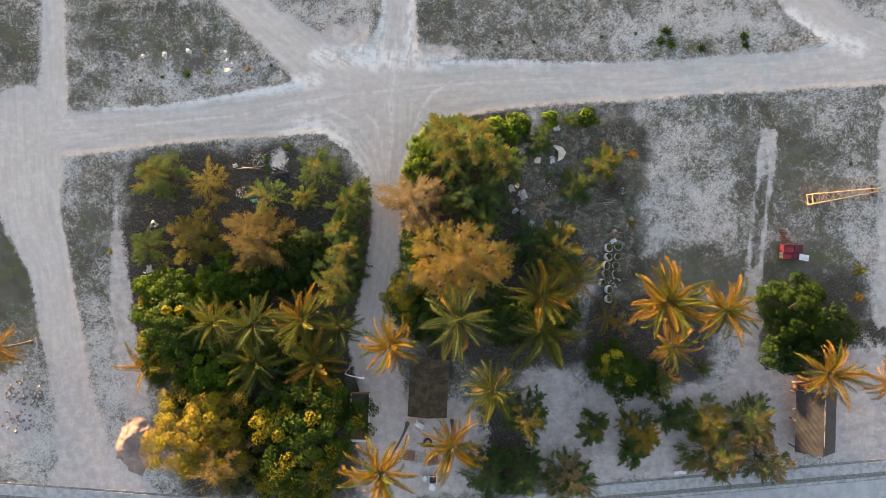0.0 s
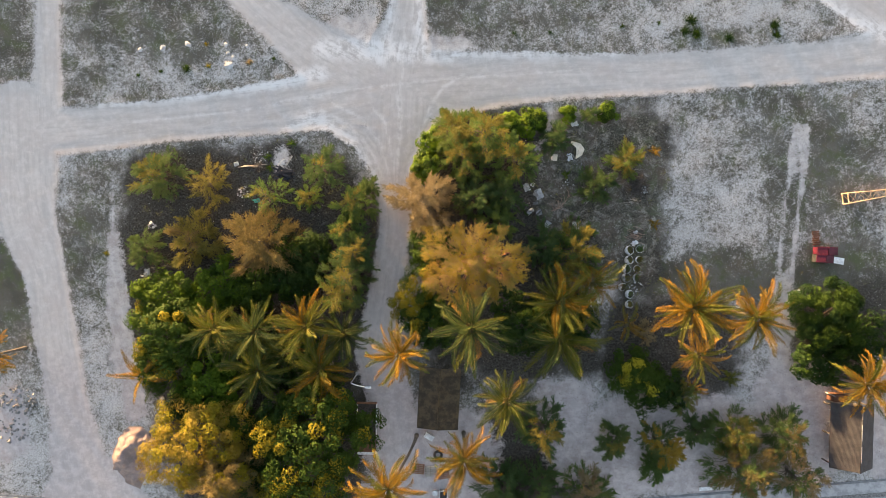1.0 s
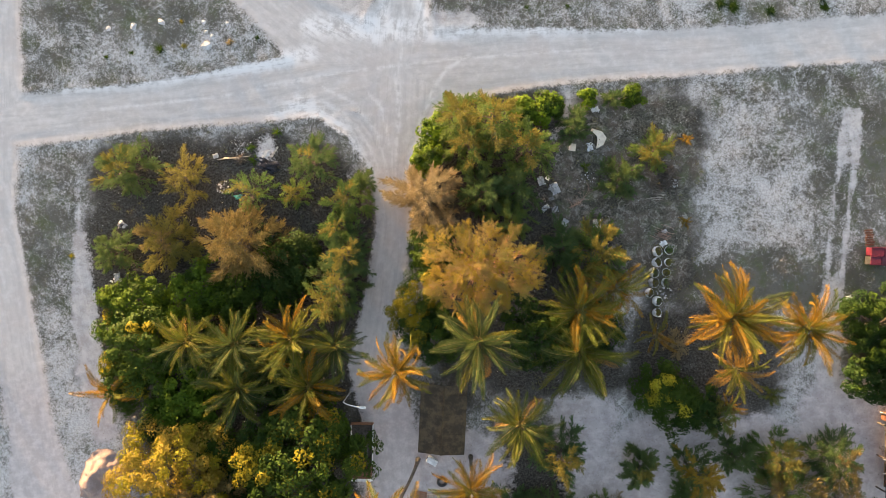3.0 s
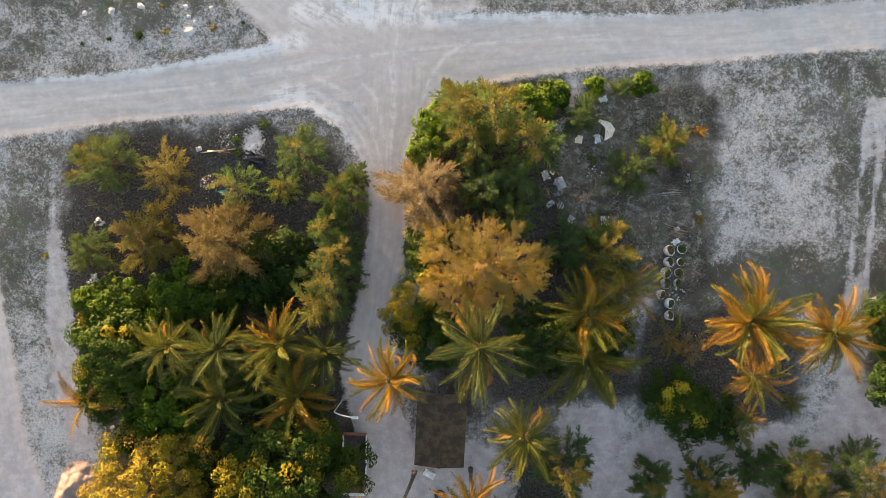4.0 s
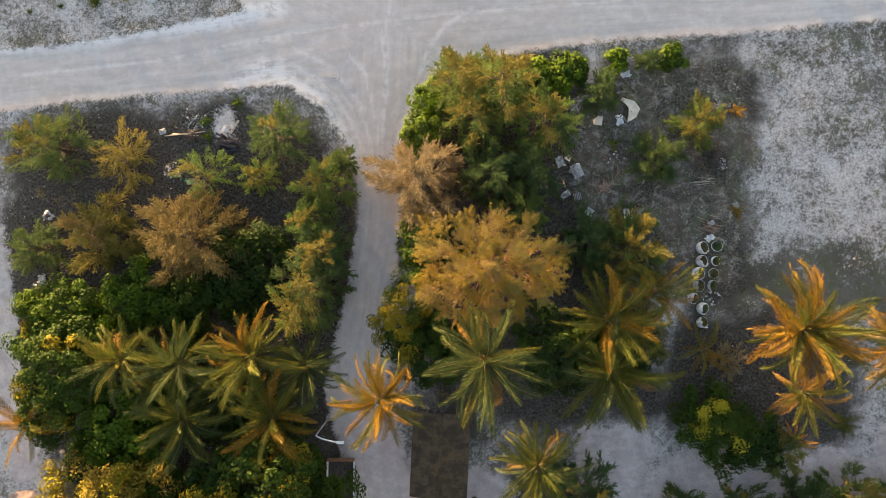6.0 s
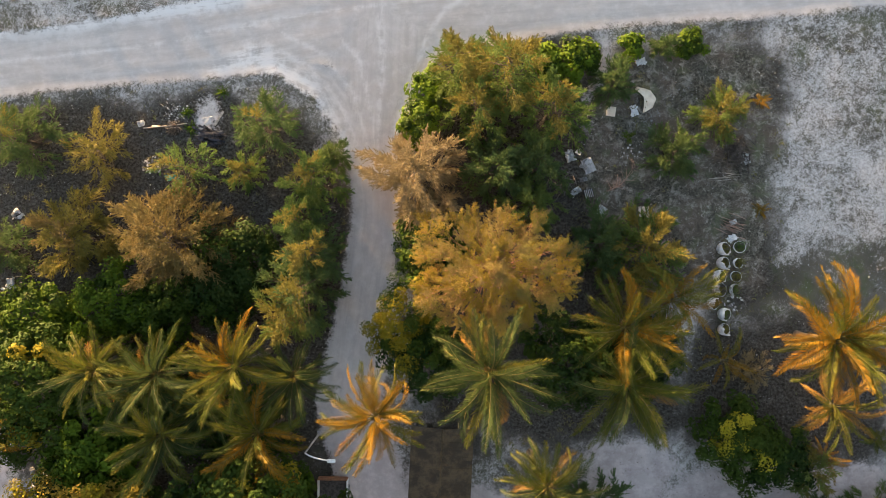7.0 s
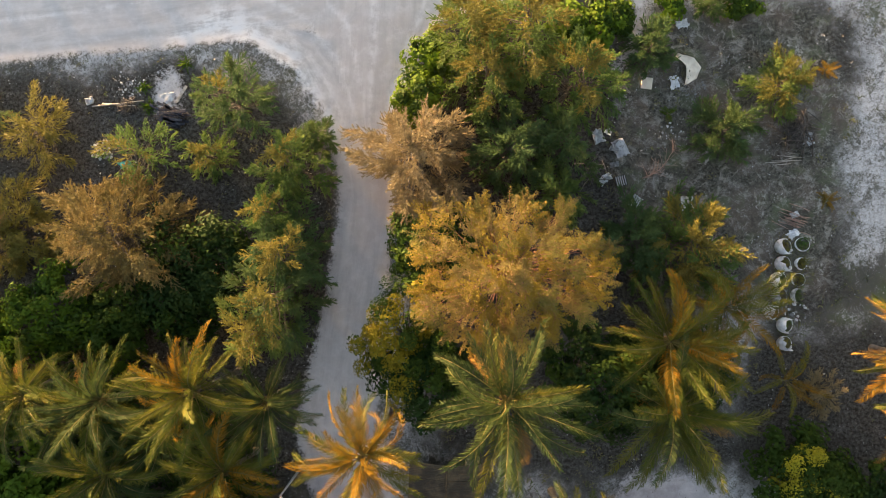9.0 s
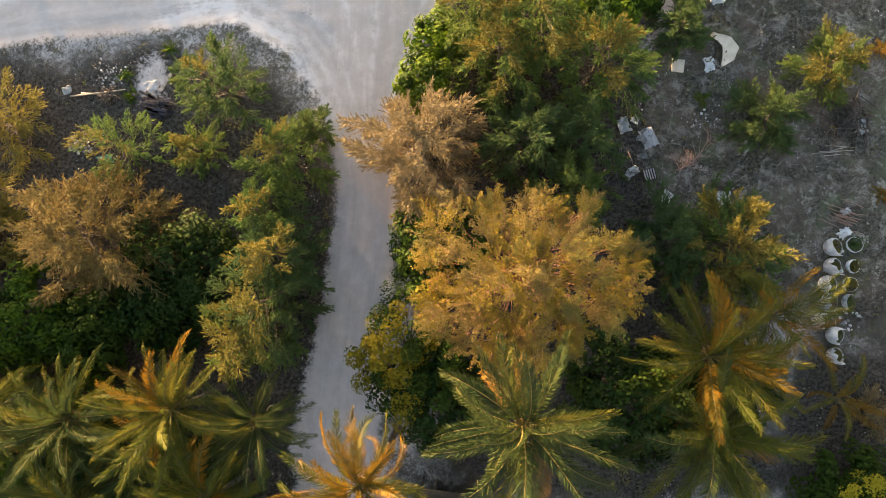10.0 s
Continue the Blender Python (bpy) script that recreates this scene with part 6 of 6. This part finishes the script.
def pallets(x, y, rz, n):
    for k in range(n):
        t = thing("pallet", "weathered timber pallet lying by the shed", "pallet", x + 1.25 * k, y - 0.25 * k, height(x, y), rz + 8 * k, group="pallets by the shed")
        for i in range(3):
            part("bearer", box(0.1, 1.0, 0.1, -0.5 + i * 0.5, 0, 0.01, 0.006), WOOD_DARK, t)
        for i in range(6):
            part("slat", box(1.2, 0.11, 0.025, 0, -0.45 + i * 0.18, 0.112, 0.005), WOOD_RED if k != 1 else WOOD_PALE, t)


pallets(-3.06, -22.27, -6, 3)


def cooler(x, y, rz):
    t = thing("cool_box", "white cool box with a flat lid on sand", "cool box", x, y, height(x, y), rz)
    part("body", box(0.95, 0.5, 0.42, 0, 0, 0.0, 0.04), WHITE_PLASTIC, t)
    part("lid", box(0.99, 0.54, 0.08, 0, 0, 0.425, 0.02), WHITE_PAINT, t, "clean white lid")
    for sx in (-1, 1):
        part("handle", box(0.05, 0.22, 0.05, sx * 0.5, 0, 0.25, 0.01), BLACK, t)


cooler(-1.97, -18.93, -30)


def bucket(x, y, r, h):
    t = thing("bucket", "white plastic bucket standing on sand", "bucket", x, y, height(x, y), group="buckets by the shed")
    s = Soup().tube([[0, 0, 0], [0, 0, h]], [r * 0.82, r], 16, cap=True)
    hang("body", s.mesh("body", [WHITE_PLASTIC], False), t)
    s = Soup().tube([[0, 0, h - 0.02], [0, 0, h + 0.03]], r * 1.06, 16)
    hang("lid", s.mesh("lid", [WHITE_PAINT], False), t)


bucket(-1.38, -24.62, 0.26, 0.42)
bucket(-0.60, -25.53, 0.33, 0.5)


def water_tank(x, y, rz):
    t = thing("trough", "black square trough with a white frame", "trough", x, y, height(x, y), rz)
    part("basin", box(0.68, 0.68, 0.5, 0, 0, 0.02, 0.02), BLACK, t)
    for sx in (-1, 1):
        part("rail", box(0.07, 0.86, 0.07, sx * 0.4, 0, 0.5, 0.01), WHITE_PAINT, t, "white rail")
        part("rail", box(0.73, 0.07, 0.066, 0, sx * 0.4, 0.5, 0.01), WHITE_PAINT, t, "white rail")
        for sy in (-1, 1):
            part("leg", box(0.06, 0.06, 0.5, sx * 0.4, sy * 0.4, 0, 0.008), WHITE_PAINT, t)


water_tank(-0.54, -24.73, 2)

# a stack of red-brown boards, a bleached board, and white shards beside the sticks
t = thing("board_stack", "stack of red-brown boards beside maroon boxes", "boards", 36.75, 1.02, height(36.75, 1.02), 4)
for k in range(7):
    part("board", box(0.70, 0.16, 0.05, 0.08 * math.sin(k * 2.1), -0.65 + 0.21 * k, 0.02 + 0.06 * (k % 3), 0.006), RUST, t)
t = thing("board", "bleached board lying on spilt white sand", "board", -16.10, 8.80, height(-16.10, 8.80) + 0.02, 58)
part("plank", box(1.15, 0.16, 0.03, 0, 0, 0.0, 0.006), WOOD_PALE, t)
sheet("plastic_sheet", "crumpled white plastic beside the tubs", "plastic sheet", 18.62, 0.50, 0.75, 0.55, 40, WHITE_PAINT, 31, 0.35, 0.0, 0.02, 0.7)
heap("shard_heap", "broken pieces of white tub in weeds", "shards", 18.75, -3.9, 0.75, 22, 0.10, ("white", "grey"), 415, 0.12)
heap("shard_heap", "white shards of broken foam beside dry sticks", "shards", 19.45, 5.95, 0.55, 26, 0.09, ("white",), 411, 0.10)
heap("shard_heap", "white scraps scattered among dark litter", "shards", 11.85, 6.30, 0.8, 26, 0.07, ("white", "grey"), 412, 0.02)
heap("shard_heap", "pale scraps below a foam sheet", "shards", 13.3, 8.6, 0.9, 36, 0.05, ("grey",), 413, 0.02)
heap("shard_heap", "pale rubble scattered in the clearing", "shards", 15.4, 10.4, 1.2, 45, 0.05, ("grey",), 414, 0.02)

# a concrete bench slab by the kerb, and a tyre beside the pallets
t = thing("bench", "pale concrete bench slab near the kerb", "bench", 25.69, -24.05, height(25.69, -24.05), 4)
part("seat", box(1.3, 0.36, 0.1, 0, 0, 0.36, 0.015), WHITE_PAINT, t)
for sx in (-1, 1):
    part("leg", box(0.14, 0.3, 0.36, sx * 0.45, 0, 0.0, 0.01), CONCRETE, t)
bm = bmesh.new()
V = []
for i in range(20):
    a = 6.2832 * i / 20
    V.append([bm.verts.new(((0.36 + 0.13 * math.cos(b)) * math.cos(a), (0.36 + 0.13 * math.cos(b)) * math.sin(a), 0.13 + 0.12 * math.sin(b))) for b in (0.3 + 6.2832 * k / 8 for k in range(8))])
for i in range(20):
    for k in range(8):
        bm.faces.new((V[i][k], V[(i + 1) % 20][k], V[(i + 1) % 20][(k + 1) % 8], V[i][(k + 1) % 8]))
tyre = new("tyre", bm_mesh("tyre", bm, BLACK, True))
tyre.location = (-1.08, -20.86, height(-1.08, -20.86))
tagged(tyre, "worn black tyre lying on sand", "tyre")


# ---- low plants ----
def weed(x, y, r, h, mat, label, seed, n=60):
    g = np.random.default_rng(seed)
    base = np.stack([g.normal(0, r * 0.18, n), g.normal(0, r * 0.18, n), np.zeros(n)], 1)
    way = unit(np.stack([g.normal(0, 0.7, n), g.normal(0, 0.7, n), np.full(n, 0.4)], 1))
    v, tr = needles(base, way, g.uniform(0.6, 1.1, n) * math.hypot(r, h), g.uniform(0.02, 0.05, n), g, 0.3)
    ob = new("weed", mesh_np("weed", v, None, tr, [mat]))
    ob.location = (x, y, height(x, y) - 0.01)
    return tagged(ob, label, "weed", "weeds on the turf")


for k, (wx, wy) in enumerate(((6.59, 21.59), (10.19, 21.60), (17.40, 22.22), (21.01, 22.53), (-31.37, 17.44), (-29.05, 17.80), (-17.62, 19.08), (44.01, 8.76))):
    weed(wx, wy, 0.34, 0.10, LEAF_GREEN, "small green weed clump on turf", 700 + k)
weed(-26.44, 18.10, 0.62, 0.3, LEAF_GREEN, "spiky green clump on turf", 711, 90)
weed(-24.24, 18.35, 0.42, 0.2, LEAF_YELLOW, "yellow weed clump on turf", 712)
weed(-20.07, 18.65, 0.5, 0.2, CAS_BROWN, "round dry brown weed", 713, 120)
weed(-24.47, 20.55, 0.3, 0.3, LEAF_OCHRE, "small orange weed on turf", 714)
weed(24.2, 22.72, 1.0, 0.3, LEAF_DEEP, "dark weed clump on turf beside the road", 745, 160)
weed(24.77, 21.47, 0.9, 0.3, LEAF_GREEN, "dark weed clump on turf beside the road", 746, 160)
weed(23.64, 21.76, 0.7, 0.3, LEAF_DEEP, "dark weed clump on turf beside the road", 747, 160)
weed(32.54, 22.24, 0.8, 0.3, LEAF_DEEP, "dark weed clump on turf beside the road", 748, 160)
weed(32.77, 21.34, 0.6, 0.3, LEAF_GREEN, "dark weed clump on turf beside the road", 749, 160)
weed(28.04, 21.01, 0.6, 0.3, LEAF_DEEP, "dark weed clump on turf beside the road", 750, 160)
weed(-34.63, -0.58, 0.4, 0.3, LEAF_YELLOW, "yellow weed on pale turf", 717)
weed(44.45, -9.52, 0.45, 0.3, LEAF_OCHRE, "dry yellow weed on turf", 718)
weed(14.12, 1.82, 0.4, 0.4, LEAF_GREEN, "small green weed in the clearing", 719)
weed(-17.96, 8.12, 0.55, 0.4, LEAF_BRIGHT, "bright green weed among planks and poles", 721, 90)
weed(-18.26, 9.24, 0.5, 0.4, LEAF_BRIGHT, "bright green weed beside pale shells", 722, 80)
weed(-15.85, 10.60, 0.5, 0.5, LEAF_BRIGHT, "bright green weed by the road", 720)


def scatter(n, x0, x1, y0, y1, accept, seed):
    g = np.random.default_rng(seed)
    X, Y = g.uniform(x0, x1, n), g.uniform(y0, y1, n)
    s = survey(X, Y)
    keep = g.random(n) < accept(*s, X, Y)
    return X[keep], Y[keep], s[-1][keep], g


def grass_tufts():
    ok = lambda sand, soil, green, al, ac, way, white, yard, h, X, Y: (sand < 0.42) * (0.15 + 0.75 * green) * np.where(soil > 0.6, 0.35, 1.0) * ease(0.35, 0.6, fnoise(X, Y, 1.1, 50))
    X, Y, Z, g = scatter(70000, -50, 52, -29, 31, ok, 801)
    k = 6
    n = len(X) * k
    c = np.repeat(np.stack([X, Y, Z], 1), k, 0)
    size = np.repeat(g.uniform(0.5, 1.3, len(X)), k)
    base = c + np.stack([g.normal(0, 0.05, n) * size, g.normal(0, 0.05, n) * size, np.full(n, -0.01)], 1)
    way = unit(np.stack([g.normal(0, 0.9, n), g.normal(0, 0.9, n), np.full(n, 0.55)], 1))
    v, t = needles(base, way, g.uniform(0.08, 0.20, n) * size, g.uniform(0.012, 0.028, n) * size, g, 0.2)
    ob = new("grass", mesh_np("grass", v, None, t, [TURF_BLADES]))
    tagged(ob, "short dry olive grass tufts on coral sand", "grass", kind="stuff")


def grit():
    ok = lambda sand, soil, green, al, ac, way, white, yard, h, X, Y: np.where(sand > 0.5, 0.0, np.where(soil > 0.55, 0.8, 0.35)) * ease(0.4, 0.7, fnoise(X, Y, 0.4, 60))
    X, Y, Z, g = scatter(30000, -48, 50, -27, 29, ok, 802)
    ico = np.array([[1, 0, 0], [-1, 0, 0], [0, 1, 0], [0, -1, 0], [0, 0, 0.7], [0, 0, -0.5]], float)
    tri = np.array([[0, 2, 4], [2, 1, 4], [1, 3, 4], [3, 0, 4], [2, 0, 5], [1, 2, 5], [3, 1, 5], [0, 3, 5]])
    n = len(X)
    s = g.uniform(0.015, 0.05, n) * np.where(g.random(n) < 0.04, 1.4, 1.0)
    v = ico[None] * s[:, None, None] * g.uniform(0.7, 1.3, (n, 6, 3)) + np.stack([X, Y, Z + s * 0.2], 1)[:, None]
    t = tri[None] + np.arange(n)[:, None, None] * 6
    ob = new("coral_grit", mesh_np("coral_grit", v.reshape(-1, 3), None, t.reshape(-1, 3), [GRIT]))
    tagged(ob, "scattered white coral grit and litter bits", "grit", kind="stuff")


def leaf_litter():
    ok = lambda sand, soil, green, al, ac, way, white, yard, h, X, Y: np.where((soil > 0.5) * (sand < 0.5), 0.9, (yard > 0.6) * (Y < -8) * 0.16)
    X, Y, Z, g = scatter(30000, -34, 44, -27, 17, ok, 803)
    n = len(X)
    nrm = unit(np.stack([g.normal(0, 0.3, n), g.normal(0, 0.3, n), np.ones(n)], 1))
    v, t = leaves(np.stack([X, Y, Z + 0.02], 1), nrm, g.uniform(0.025, 0.065, n), g, 0.4)
    ob = new("leaf_litter", mesh_np("leaf_litter", v, None, t, [DEAD_LEAF]))
    tagged(ob, "fallen brown leaves under the trees", "leaf litter", kind="stuff")


TURF_BLADES = leafy("dry_turf_blades", (0.07, 0.068, 0.045), (0.16, 0.15, 0.10), (0.09, 0.10, 0.045), 0.2, 0.8)
DEAD_LEAF = leafy("fallen_leaves", (0.035, 0.026, 0.018), (0.14, 0.115, 0.09), (0.07, 0.057, 0.042), 0.1, 0.8)
grass_tufts()
grit()
leaf_litter()


def herbs():
    """Low green herbs and creepers of the clearing and of the plots."""
    ok = lambda sand, soil, green, al, ac, way, white, yard, h, X, Y: (soil > 0.35) * (sand < 0.45) * ease(0.5, 0.72, fnoise(X, Y, 0.5, 70))
    X, Y, Z, g = scatter(5200, -32, 26, -14, 16, ok, 804)
    k = 9
    n = len(X) * k
    c = np.repeat(np.stack([X, Y, Z], 1), k, 0)
    size = np.repeat(g.uniform(0.5, 1.4, len(X)), k)
    off = np.stack([g.normal(0, 0.10, n) * size, g.normal(0, 0.10, n) * size, g.uniform(0.03, 0.16, n) * size], 1)
    nrm = unit(np.stack([g.normal(0, 0.4, n), g.normal(0, 0.4, n), np.ones(n)], 1))
    v, t = leaves(c + off, nrm, g.uniform(0.03, 0.075, n) * size, g, 0.5)
    ob = new("herbs", mesh_np("herbs", v, None, t, [HERB]))
    tagged(ob, "low dull green herbs and creepers on litter", "herbs", kind="stuff")


HERB = leafy("dull_green_herbs", (0.06, 0.08, 0.03), (0.13, 0.15, 0.06), (0.16, 0.14, 0.07), 0.3, 0.7)
herbs()
